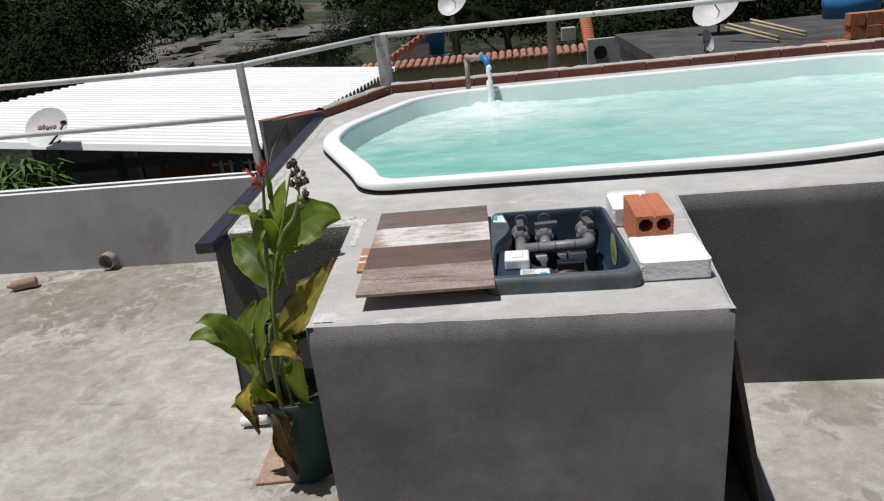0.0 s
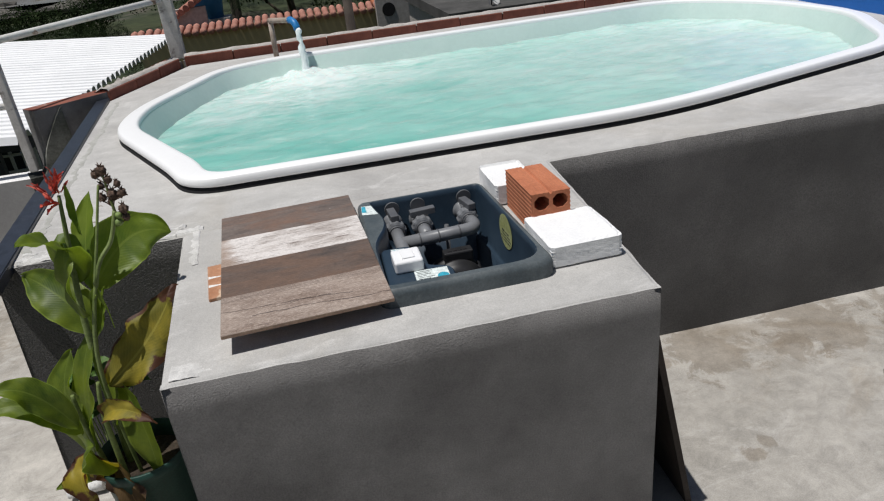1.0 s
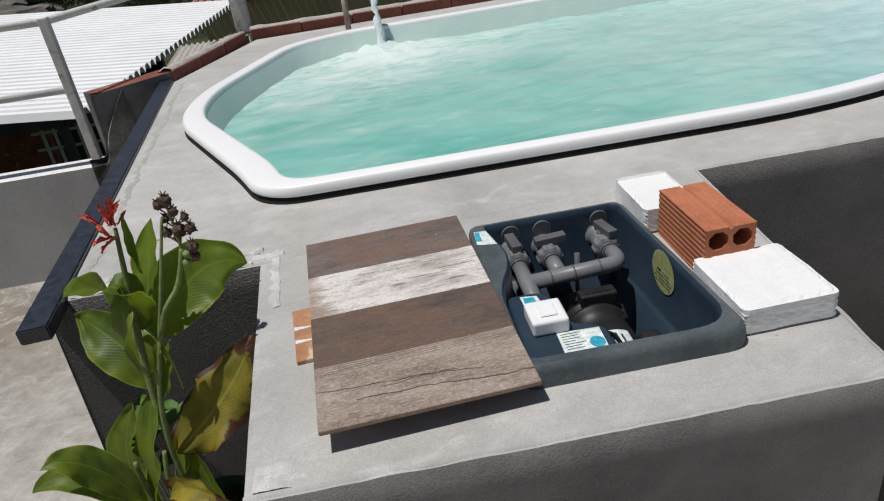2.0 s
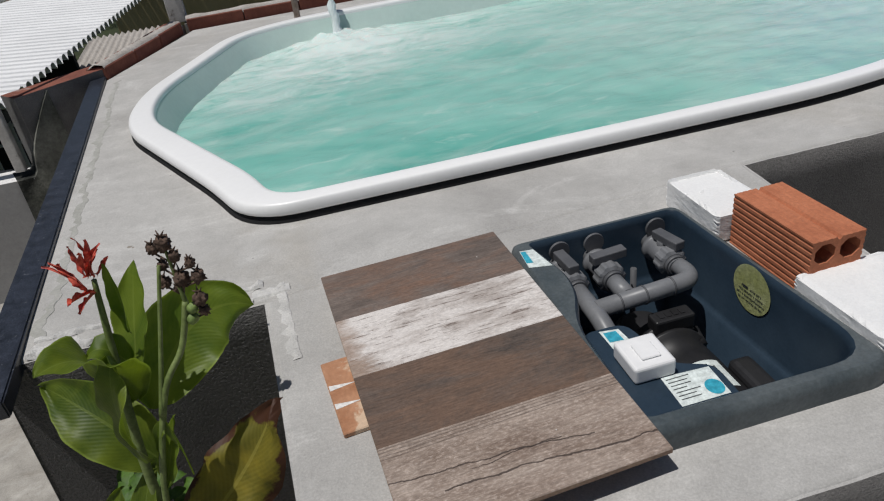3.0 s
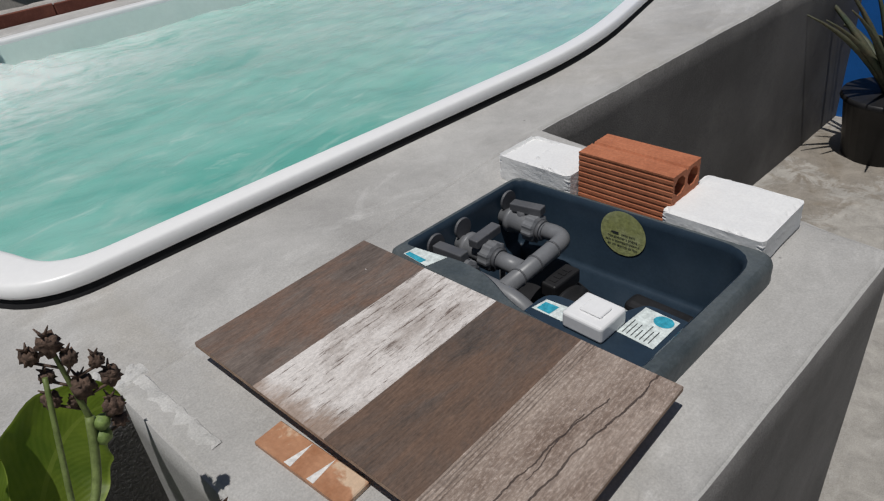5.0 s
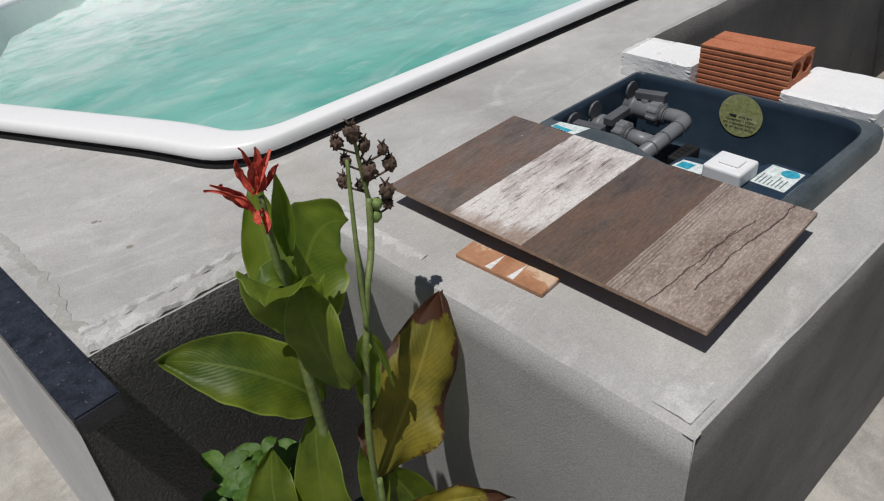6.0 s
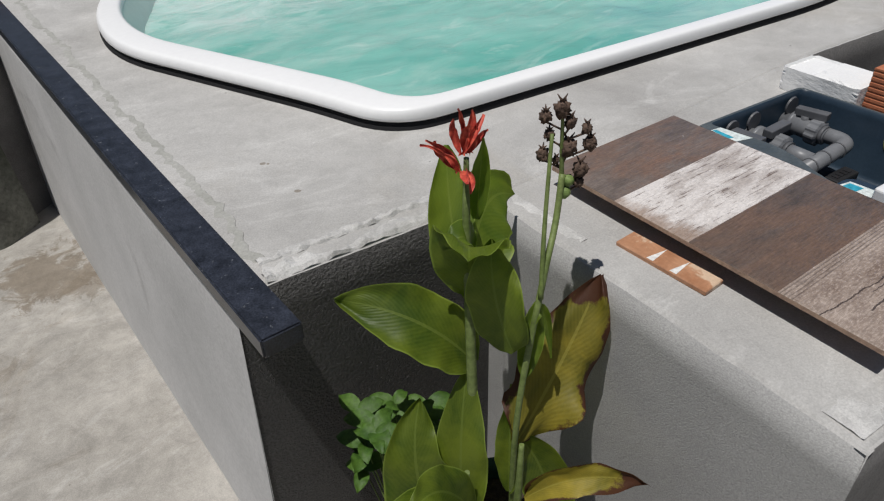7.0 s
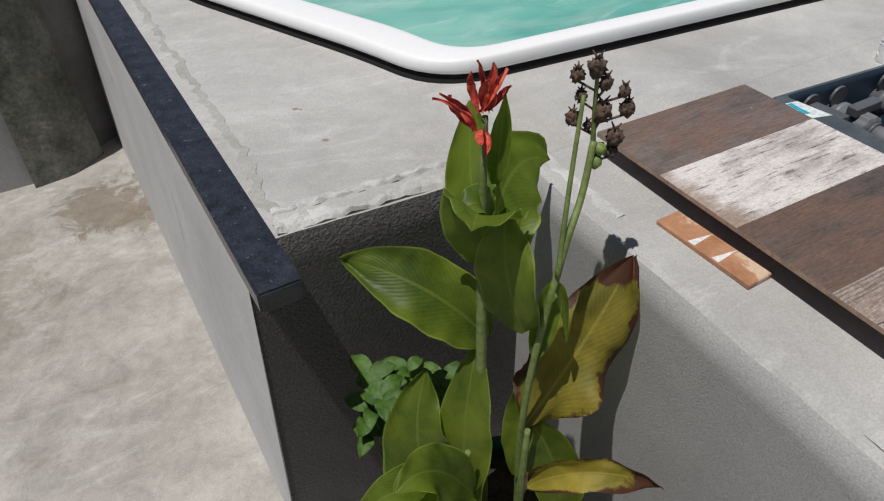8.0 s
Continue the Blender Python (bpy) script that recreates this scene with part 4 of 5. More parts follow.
# ---- blocks beside the box ----
def foam_block(at, size, turn, seed, label, step=False):
    """A cut slab of polystyrene with torn, slightly uneven faces."""
    sx, sy, sz = size
    bm = bmesh.new()
    bmesh.ops.create_cube(bm, size=1)
    bmesh.ops.subdivide_edges(bm, edges=bm.edges, cuts=15, use_grid_fill=True)
    for v in bm.verts:
        c = v.co.copy()
        w = Vector((c.x * sx, c.y * sy, c.z * sz))
        k = 0.0012 * noise.noise(w * 30 + Vector((seed, 0, 0))) + 0.0006 * noise.noise(w * 140 + Vector((0, seed, 0)))
        v.co = Vector((c.x * sx, c.y * sy, (c.z + 0.5) * sz)) + c.normalized() * k
        if step and c.z > 0.45 and c.y > 0.08 + 0.05 * noise.noise(Vector((c.x * 6, 0, seed))):
            v.co.z -= 0.008
        edge_n = sum(abs(abs(q) - 0.5) < 0.01 for q in c)
        if edge_n >= 2:
            v.co -= Vector((c.x * 0.006, c.y * 0.006, c.z * 0.006)) * (1 + noise.noise(c * 14))
    ob = link("polystyrene_block", done(bm, False), M["foam"])
    ob.matrix_world = pose(*at, 0, 0, turn)
    return tagged(ob, label, "polystyrene block", "polystyrene blocks")


foam_block((0.32, 1.675, 0.005), (0.165, 0.175, 0.052), 1, 3, "white polystyrene slab with crumbling cut edges, lying on the plinth")
foam_block((0.283, 2.035, 0.013), (0.115, 0.175, 0.058), 0, 8, "short white polystyrene block with a torn step", True)


def hollow_brick():
    e = thing("hollow_brick", (0.302, 1.85, 0.01), "red hollow clay brick with grooved sides and round holes", "brick")
    # end outline with grooves, holes as true openings along the length
    w, h, L = 0.095, 0.098, 0.19
    prof = []
    def side(p, q, n, dep=1.0):
        p, q = Vector(p), Vector(q)
        nrm = Vector((-(q - p).y, (q - p).x)).normalized()
        for i in range(n):
            u = i / n
            prof.append(p.lerp(q, u))
            for du, dv in ((0.3, 0.0), (0.42, 0.0016 * dep), (0.7, 0.0016 * dep), (0.82, 0.0)):
                prof.append(p.lerp(q, u + du / n) + nrm * dv)
    side((-w / 2, 0), (w / 2, 0), 6)
    side((w / 2, 0), (w / 2, h), 9, 0.8)
    side((w / 2, h), (0.005, h), 4, 0.4)
    prof.extend([Vector((0.005, h)), Vector((0.0015, h - 0.005)), Vector((-0.0015, h - 0.005))])
    side((-0.005, h), (-w / 2, h), 4, 0.4)
    side((-w / 2, h), (-w / 2, 0), 9, 0.8)
    holes = []
    for cx in (-0.0225, 0.0225):
        for cz in (0.026, 0.073):
            holes.append([Vector((cx + 0.0195 * math.cos(a), cz + 0.0185 * math.sin(a))) for a in (2 * math.pi * (k + 0.5) / 8 for k in range(8))])
    bm = bmesh.new()
    for y in (-L / 2, L / 2):
        es = []
        for lp in [prof] + holes:
            vs = [bm.verts.new((p.x, y, p.y)) for p in lp]
            es += [bm.edges.new((vs[i], vs[(i + 1) % len(vs)])) for i in range(len(vs))]
        bmesh.ops.triangle_fill(bm, use_beauty=True, use_dissolve=False, edges=es, normal=(0, 1, 0))
    for lp in [prof] + holes:
        k = len(lp)
        for i in range(k):
            p, q = lp[i], lp[(i + 1) % k]
            vs = [bm.verts.new(c) for c in ((p.x, -L / 2, p.y), (q.x, -L / 2, q.y), (q.x, L / 2, q.y), (p.x, L / 2, p.y))]
            bm.faces.new(vs)
    bmesh.ops.remove_doubles(bm, verts=bm.verts, dist=0.0002)
    bmesh.ops.transform(bm, matrix=pose(0.302, 1.85, 0.012, 0, 0, 1.0), verts=bm.verts)
    part("brick_body", done(bm), M["brick"], e)


hollow_brick()
bm = box(-0.022, 0.022, -0.082, 0.082, 0.0, 0.009, 0.0015, 1)
M["offcut"] = surface("tile_offcut", (0.36, 0.17, 0.09), (0.5, 0.27, 0.16), 22, 0.35, 160, 0.1, 0.1, 0.001, stain=(0.62, 0.46, 0.33), stain_scale=11, stain_lo=0.55, stain_hi=0.6)
off = link("tile_offcut", bm, M["offcut"])
off.matrix_world = pose(-0.47, 1.815, 0.0075, 0.6, 0, 5.5)
for y0, y1 in ((0.012, 0.024), (-0.030, -0.018)):
    bm = bmesh.new()
    low = [bm.verts.new((x, y, 0.0075)) for x, y in ((-0.0205, y0), (0.0205, y0 + 0.004), (-0.0205, y1))]
    up = [bm.verts.new((v.co.x, v.co.y, 0.0094)) for v in low]
    bm.faces.new(up)
    for i in range(3):
        bm.faces.new((low[i], low[(i + 1) % 3], up[(i + 1) % 3], up[i]))
    bmesh.ops.transform(bm, matrix=off.matrix_world, verts=bm.verts)
    bpy.context.view_layer.update()
    part("plaster_chip", done(bm), M["cap"], off, "thin cream wedge-shaped fleck")
tagged(off, "small reddish-brown wood-look tile offcut on the plinth", "tile offcut")

# ---- potted canna ----
def leaf_material(name, c0, c1, vein, edge=None, rough=0.5):
    m, nt, b, vec = start(name)
    tc = nt.nodes.new("ShaderNodeTexCoord")
    sep = nt.nodes.new("ShaderNodeSeparateXYZ")
    nt.links.new(tc.outputs["UV"], sep.inputs[0])

    def op(kind, a, v):
        q = nt.nodes.new("ShaderNodeMath")
        q.operation = kind
        for s, x in zip(q.inputs, (a, v)):
            if isinstance(x, (int, float)):
                s.default_value = x
            else:
                nt.links.new(x, s)
        return q.outputs[0]

    off = op("ABSOLUTE", op("SUBTRACT", sep.outputs["X"], 0.5), 0)
    phase = op("SUBTRACT", op("MULTIPLY", sep.outputs["Y"], 150), op("MULTIPLY", off, 95))
    wave = op("MULTIPLY", op("ADD", op("SINE", phase, 0), 1.0), 0.5)
    col = ramp_pair(nt, noise_tex(nt, vec, 9, 7, 0.68, 0.4), c0, c1, 0.36, 0.64)
    col = mixc(nt, op("MULTIPLY", wave, 0.10), col, vein)
    rib = op("LESS_THAN", off, 0.022)
    col = mixc(nt, op("MULTIPLY", rib, 0.5), col, vein)
    rim = ramp_pair(nt, off, (0, 0, 0), (0.55, 0.55, 0.55), 0.468, 0.488)
    col = mixc(nt, rim, col, tuple(min(1.0, c * 1.5) for c in vein))
    if edge:
        far = op("MAXIMUM", op("MULTIPLY", off, 2.0), sep.outputs["Y"])
        k = op("ADD", far, op("MULTIPLY", op("SUBTRACT", noise_tex(nt, vec, 16, 7, 0.65), 0.5), 1.3))
        f = ramp_pair(nt, k, (0, 0, 0), (1, 1, 1), 0.80, 0.90)
        col = mixc(nt, f, col, edge)
    nt.links.new(col, b.inputs["Base Color"])
    b.inputs["Roughness"].default_value = rough
    add_bump(nt, b, wave, 0.16, 0.0012)
    tr = nt.nodes.new("ShaderNodeBsdfTranslucent")
    nt.links.new(mixc(nt, 1.0, col, (1.5, 1.6, 0.7), "MULTIPLY"), tr.inputs[0])
    mx = nt.nodes.new("ShaderNodeMixShader")
    mx.inputs[0].default_value = 0.42
    out = nt.nodes["Material Output"]
    nt.links.new(b.outputs[0], mx.inputs[1])
    nt.links.new(tr.outputs[0], mx.inputs[2])
    nt.links.new(mx.outputs[0], out.inputs[0])
    return m


M["leaf"] = leaf_material("canna_leaf", (0.056, 0.100, 0.008), (0.178, 0.228, 0.021), (0.2, 0.26, 0.05))
M["youngleaf"] = leaf_material("young_canna_leaf", (0.085, 0.145, 0.011), (0.185, 0.248, 0.026), (0.22, 0.28, 0.05))
M["dyingleaf"] = leaf_material("dying_canna_leaf", (0.17, 0.155, 0.02), (0.42, 0.32, 0.035), (0.44, 0.38, 0.08), (0.085, 0.032, 0.016), 0.6)
M["deadleaf"] = leaf_material("dead_leaf", (0.12, 0.07, 0.03), (0.24, 0.15, 0.06), (0.3, 0.2, 0.1), (0.06, 0.03, 0.02), 0.8)


def leaf(base, mid, tip, width, normal, fold=0.25, wavy=0.05, seed=0, pw=0.75):
    """A broad pointed leaf along a bent midrib, folded at the rib and waved at its edge."""
    p0, p2 = Vector(base), Vector(tip)
    pm = Vector(mid)
    p1 = pm * 2 - (p0 + p2) / 2
    n0 = Vector(normal).normalized()
    bm = bmesh.new()
    uv = bm.loops.layers.uv.new("UVMap")
    L, W = 24, 12
    rows = []
    for i in range(L + 1):
        u = i / L
        c = (1 - u) ** 2 * p0 + 2 * u * (1 - u) * p1 + u * u * p2
        t = (2 * (1 - u) * (p1 - p0) + 2 * u * (p2 - p1)).normalized()
        s = t.cross(n0).normalized()
        n = s.cross(t).normalized()
        tw = 0.9 * (u - 0.4) * math.sin(seed * 1.9 + 0.5)
        s, n = s * math.cos(tw) + n * math.sin(tw), n * math.cos(tw) - s * math.sin(tw)
        w = width / 2 * (max(0.0, math.sin(math.pi * min(1.0, u ** pw)))) ** 0.62 * (1.0 if u < 0.55 else 1 - 0.25 * ((u - 0.55) / 0.45) ** 2)
        w = max(w, 0.0015 if i else 0.004)
        row = []
        for j in range(W + 1):
            a = j / W * 2 - 1
            rip = 0.05 * width * math.sin(u * 7 + seed) * a + wavy * width * abs(a) ** 2 * noise.noise(Vector((u * 5 + seed * 7.3, a * 1.3, seed * 1.0)))
            jag = 1 + 0.05 * noise.noise(Vector((u * 9, a * 3, seed + 4.0)))
            row.append(bm.verts.new(c + s * (a * w * jag) + n * (fold * w * abs(a) ** 1.3 + rip)))
        rows.append(row)
    for i in range(L):
        for j in range(W):
            f = bm.faces.new((rows[i][j], rows[i][j + 1], rows[i + 1][j + 1], rows[i + 1][j]))
            f.smooth = True
            for lp, (x, y) in zip(f.loops, ((j, i), (j + 1, i), (j + 1, i + 1), (j, i + 1))):
                lp[uv].uv = (x / W, y / L)
    return bm


FZ = floor_z(-0.76, 1.8)
canna = thing("potted_canna", (-0.755, 1.83, FZ + 0.012), "tall canna with red flowers in a dark green pot", "plant")
n, loops = 48, []
for z, r in ((0.0, 0.082), (0.004, 0.085), (0.27, 0.104), (0.275, 0.110), (0.30, 0.111), (0.302, 0.106), (0.26, 0.102)):
    loops.append([Vector((-0.755 + (r + (0.0022 if (k // 2) % 2 else 0) * (0.01 < z < 0.272)) * math.cos(2 * math.pi * k / n), 1.83 + (r + (0.0022 if (k // 2) % 2 else 0) * (0.01 < z < 0.272)) * math.sin(2 * math.pi * k / n), FZ + 0.012 + z)) for k in range(n)])
part("pot", lathe_loops(loops), M["pot"], canna, "dark green fluted plastic pot")
bm = bmesh.new()
bmesh.ops.create_cone(bm, cap_ends=True, segments=30, radius1=0.1, radius2=0.098, depth=0.03, matrix=pose(-0.755, 1.83, FZ + 0.25))
part("soil", done(bm), M["soil"], canna)


def stem(points, r0, r1):
    pts = [Vector(p) for p in points]
    out = []
    for i in range(len(pts) - 1):
        a, b, c, d = pts[max(i - 1, 0)], pts[i], pts[i + 1], pts[min(i + 2, len(pts) - 1)]
        for k in range(6):
            u = k / 6
            out.append(0.5 * (2 * b + (c - a) * u + (2 * a - 5 * b + 4 * c - d) * u * u + (3 * b - a - 3 * c + d) * u ** 3))
    out.append(pts[-1])
    part("stem", tube(out, [r0 + (r1 - r0) * i / (len(out) - 1) for i in range(len(out))], 10), M["stem"], canna)


stem([(-0.80, 1.85, FZ + 0.24), (-0.795, 1.87, -0.1), (-0.778, 1.905, 0.12), (-0.766, 1.922, 0.238)], 0.010, 0.0035)
stem([(-0.765, 1.80, FZ + 0.24), (-0.768, 1.797, -0.14), (-0.715, 1.822, 0.075), (-0.672, 1.852, 0.14), (-0.65, 1.87, 0.20)], 0.005, 0.0045)
stem([(-0.722, 1.815, 0.06), (-0.697, 1.845, 0.15), (-0.667, 1.876, 0.26)], 0.0038, 0.0025)
stem([(-0.65, 1.87, 0.19), (-0.651, 1.874, 0.24), (-0.652, 1.876, 0.29)], 0.0035, 0.002)
stem([(-0.84, 1.82, FZ + 0.24), (-0.85, 1.81, -0.3), (-0.85, 1.805, -0.2)], 0.008, 0.004)
stem([(-0.79, 1.77, FZ + 0.24), (-0.785, 1.765, -0.25), (-0.775, 1.775, -0.16)], 0.008, 0.004)

LEAVES = [
    ("leaf", (-0.774, 1.894, -0.093), (-0.850, 1.927, 0.003), (-0.935, 2.004, 0.032), 0.104, (-0.02, -0.72, 0.69), 0.18, 1),
    ("youngleaf", (-0.775, 1.915, 0.03), (-0.757, 1.975, 0.125), (-0.735, 2.015, 0.208), 0.066, (-0.55, -0.75, 0.35), 0.25, 2),
    ("youngleaf", (-0.765, 1.915, 0.0), (-0.680, 2.005, 0.080), (-0.590, 2.042, 0.062), 0.132, (0.22, -0.80, 0.52), 0.16, 3),
    ("leaf", (-0.775, 1.90, 0.035), (-0.800, 1.868, 0.142), (-0.842, 1.808, 0.178), 0.105, (0.35, 0.45, 0.8), 0.30, 4),
    ("leaf", (-0.765, 1.815, -0.015), (-0.781, 1.836, 0.074), (-0.767, 1.866, 0.146), 0.082, (-0.76, -0.62, 0.15), 0.24, 5),
    ("youngleaf", (-0.767, 1.914, 0.095), (-0.787, 1.900, 0.138), (-0.815, 1.905, 0.125), 0.048, (0.1, -0.5, 0.85), 0.35, 6),
    ("dyingleaf", (-0.765, 1.80, -0.19), (-0.648, 1.832, -0.095), (-0.574, 1.849, 0.012), 0.122, (-0.4, -0.82, 0.35), 0.16, 7),
    ("leaf", (-0.87, 1.84, -0.40), (-0.896, 1.872, -0.25), (-0.858, 1.917, -0.140), 0.108, (-0.6, -0.68, 0.42), 0.18, 8),
    ("leaf", (-0.845, 1.82, -0.38), (-0.836, 1.842, -0.21), (-0.788, 1.891, -0.086), 0.084, (-0.72, -0.62, 0.28), 0.24, 9),
    ("leaf", (-0.853, 1.79, -0.30), (-0.94, 1.785, -0.192), (-1.032, 1.775, -0.197), 0.066, (-0.1, -0.45, 0.88), 0.2, 10),
    ("leaf", (-0.853, 1.779, -0.27), (-0.915, 1.768, -0.150), (-0.977, 1.745, -0.123), 0.070, (-0.2, -0.4, 0.9), 0.22, 11),
    ("leaf", (-0.775, 1.80, -0.30), (-0.76, 1.82, -0.20), (-0.735, 1.85, -0.125), 0.045, (-0.65, -0.7, 0.3), 0.35, 12),
    ("leaf", (-0.80, 1.765, -0.40), (-0.825, 1.715, -0.30), (-0.79, 1.672, -0.255), 0.085, (-0.4, -0.5, 0.75), 0.3, 13),
    ("leaf", (-0.752, 1.820, -0.20), (-0.718, 1.780, -0.29), (-0.712, 1.750, -0.46), 0.082, (-0.5, -0.8, 0.25), 0.3, 14),
    ("dyingleaf", (-0.785, 1.75, -0.25), (-0.720, 1.700, -0.195), (-0.640, 1.650, -0.215), 0.046, (-0.4, -0.6, 0.7), 0.5, 15),
    ("deadleaf", (-0.80, 1.775, -0.40), (-0.775, 1.725, -0.47), (-0.755, 1.715, -0.66), 0.075, (-0.3, -0.9, 0.2), 0.5, 16),
    ("leaf", (-0.83, 1.80, -0.43), (-0.88, 1.78, -0.41), (-0.955, 1.78, -0.435), 0.05, (0, -0.4, 0.9), 0.3, 17),
    ("youngleaf", (-0.745, 1.815, 0.0), (-0.72, 1.815, 0.04), (-0.708, 1.80, -0.045), 0.020, (-0.6, -0.7, 0.3), 0.5, 18),
    ("youngleaf", (-0.750, 1.922, 0.14), (-0.745, 1.922, 0.20), (-0.745, 1.915, 0.262), 0.028, (-0.6, -0.7, 0.3), 0.6, 19),
    ("dyingleaf", (-0.79, 1.78, -0.42), (-0.86, 1.73, -0.36), (-0.845, 1.70, -0.48), 0.07, (-0.4, -0.8, 0.3), 0.4, 20),
    ("youngleaf", (-0.752, 1.805, -0.06), (-0.728, 1.82, 0.0), (-0.712, 1.83, 0.045), 0.035, (-0.6, -0.7, 0.3), 0.3, 21),
]
for kind, a, b_, c, w, nn, fold, sd_ in LEAVES:
    part("leaf", leaf(a, b_, c, w, nn, fold, {"dyingleaf": 0.55, "deadleaf": 0.7}.get(kind, 0.22), sd_), M[kind], canna,
         {"dyingleaf": "yellowing leaf with scorched brown edge", "deadleaf": "withered brown leaf"}.get(kind, ""))


def petal(base, tip, w, k):
    b0, t0 = Vector(base), Vector(tip)
    side = Vector((math.sin(k * 2.1), math.cos(k * 1.7), 0.4)).normalized() * (t0 - b0).length * 0.14
    bm = leaf(b0, (b0 + t0) / 2 + side, t0, w * 0.68, (-0.6, -0.7, 0.3 + 0.2 * math.sin(k)), 0.9, 0.5, k, 1.0)
    part("petal", bm, M["redflower"], canna, "red petal")


FB = Vector((-0.768, 1.922, 0.232))
for k, (dx, dy, dz, w) in enumerate(((-0.012, 0.004, 0.075, 0.016), (0.012, 0.002, 0.082, 0.018), (0.026, 0.0, 0.07, 0.014), (0.002, -0.008, 0.066, 0.017), (-0.004, 0.006, 0.088, 0.010),
                                     (0.018, 0.01, 0.055, 0.014), (0.008, -0.004, 0.05, 0.016), (0.03, -0.004, 0.045, 0.012))):
    petal(FB + Vector((0.002 * k - 0.006, 0, 0.012)), FB + Vector((dx * 1.1, dy, dz * 0.82)), w, k)
for k, (dx, dy, dz, w) in enumerate(((-0.048, 0.014, 0.040, 0.014), (-0.036, 0.012, 0.036, 0.014), (-0.058, 0.012, 0.036, 0.007), (-0.030, 0.006, 0.020, 0.014))):
    petal(FB + Vector((-0.012, -0.002, -0.008)), FB + Vector((dx, dy, dz)), w, k + 10)
petal(FB + Vector((-0.002, -0.004, -0.01)), FB + Vector((-0.026, -0.044, -0.002)), 0.018, 20)
petal(FB + Vector((0.0, -0.004, -0.012)), FB + Vector((-0.020, -0.040, -0.020)), 0.015, 21)
HEAD = Vector((-0.645, 1.872, 0.245))
CAPS = []
for sx, up, r in ((-0.009, 0.037, 0.0105), (-0.029, 0.029, 0.008), (0.003, 0.022, 0.008), (-0.023, 0.008, 0.007), (0.024, 0.014, 0.007), (0.03, -0.003, 0.009), (0.002, -0.008, 0.0115),
                  (-0.03, -0.015, 0.0085), (0.02, -0.034, 0.010), (0.02, -0.05, 0.0075), (-0.012, -0.022, 0.005)):
    CAPS.append((HEAD.x + sx * 0.85, HEAD.y - sx * 0.53, HEAD.z + up * 1.2, r))
for k, (x, y, z, r) in enumerate(CAPS):
    bm = blob((x, y, z), r * 0.92, 3, 0.75, (1, 1, 1.1), k, freq=3.6)
    for j in range(3):
        a = j * 2.1 + k
        tube([(x, y, z + r * 0.9), (x + r * 0.7 * math.cos(a), y + r * 0.7 * math.sin(a), z + r * 1.75)], [0.0022, 0.0006], 5, bm=bm)
    tube([(x, y, z - r * 0.8), (-0.650, 1.874, z - r * 2.4)], [0.0016, 0.0014], 5, bm=bm)
    part("seed_capsule", bm, M["capsule"], canna, "dry brown seed capsule")
for k, (x, y, z, r) in enumerate(((-0.643, 1.866, 0.19, 0.0085), (-0.648, 1.866, 0.174, 0.0095))):
    part("seed_capsule", blob((x, y, z), r, 2, 0.15, (1, 1, 1), k), M["greencap"], canna, "green unripe seed capsule")

# seedlings round the canna's foot
random.seed(5)
weed = thing("weed", (-0.90, 1.93, FZ + 0.012), "small bright green leafy weed beside the canna pot", "weed")
for k in range(15):
    x, y, z = -0.865 + random.uniform(-0.075, 0.085), 2.03 + random.uniform(-0.06, 0.04), -0.30 + random.uniform(-0.10, 0.05)
    part("stalk", tube([(-0.875 + random.uniform(-0.02, 0.02), 1.945 + random.uniform(-0.02, 0.02), FZ), (x * 0.5 - 0.445, y * 0.5 + 0.97, z - 0.13), (x, y, z)], [0.002, 0.0018, 0.001], 5), M["stem"], weed)
    for j in range(3):
        a = j * 2.1 + random.uniform(-0.4, 0.4)
        L = random.uniform(0.034, 0.058)
        tip = (x + L * math.cos(a), y + L * math.sin(a), z + random.uniform(-0.006, 0.008))
        part("leaf", leaf((x, y, z), ((x + tip[0]) / 2, (y + tip[1]) / 2, z + 0.007), tip, L * 0.62, (0, -0.35, 0.9), 0.15, 0.1, k * 3 + j, 0.8), M["weed"], weed)

# ---- things on the terrace floor ----
ob = link("floor_board", box(-0.165, 0.165, -0.11, 0.11, 0.0, 0.011, 0.002, 1), M["tileedge"])
ob.matrix_world = pose(-0.77, 1.88, FZ + 0.001, 0, -2, 4)
tagged(ob, "thin brown board lying under the plant pot", "board")
ob = link("pipe_offcut", tube([(-1.09, 2.085, FZ + 0.014), (-0.99, 2.088, FZ + 0.018)], 0.018, 16), M["cap"])
tagged(ob, "short white plastic pipe lying against the deck's foot", "pipe")
bm = tube([(0, 0, 0.035), (0.012, 0, 0.035), (0.03, 0, 0.035), (0.1, 0, 0.034), (0.105, 0, 0.034), (0.15, 0, 0.034), (0.16, 0, 0.034)], [0.012, 0.012, 0.031, 0.033, 0.031, 0.033, 0.028], 18)
ob = link("bottle", bm, M["tileedge"])
ob.matrix_world = pose(-3.1, 3.55, floor_z(-3, 3.6) + 0.002, 0, 0, 25)
tagged(ob, "crushed brownish plastic bottle lying on the floor", "bottle")
bm = bmesh.new()
rings = []
for y, r in ((3.9, 0.05), (3.80, 0.05), (3.80, 0.043), (3.9, 0.043)):
    rings.append([Vector((-2.61 + r * math.cos(2 * math.pi * k / 22), y, -0.70 + r * math.sin(2 * math.pi * k / 22))) for k in range(22)])
lathe_loops(rings, bm)
tagged(link("drain_pipe", done(bm, False), M["pipe"]), "short brownish drain pipe through the parapet's foot", "pipe")
bm = bmesh.new()
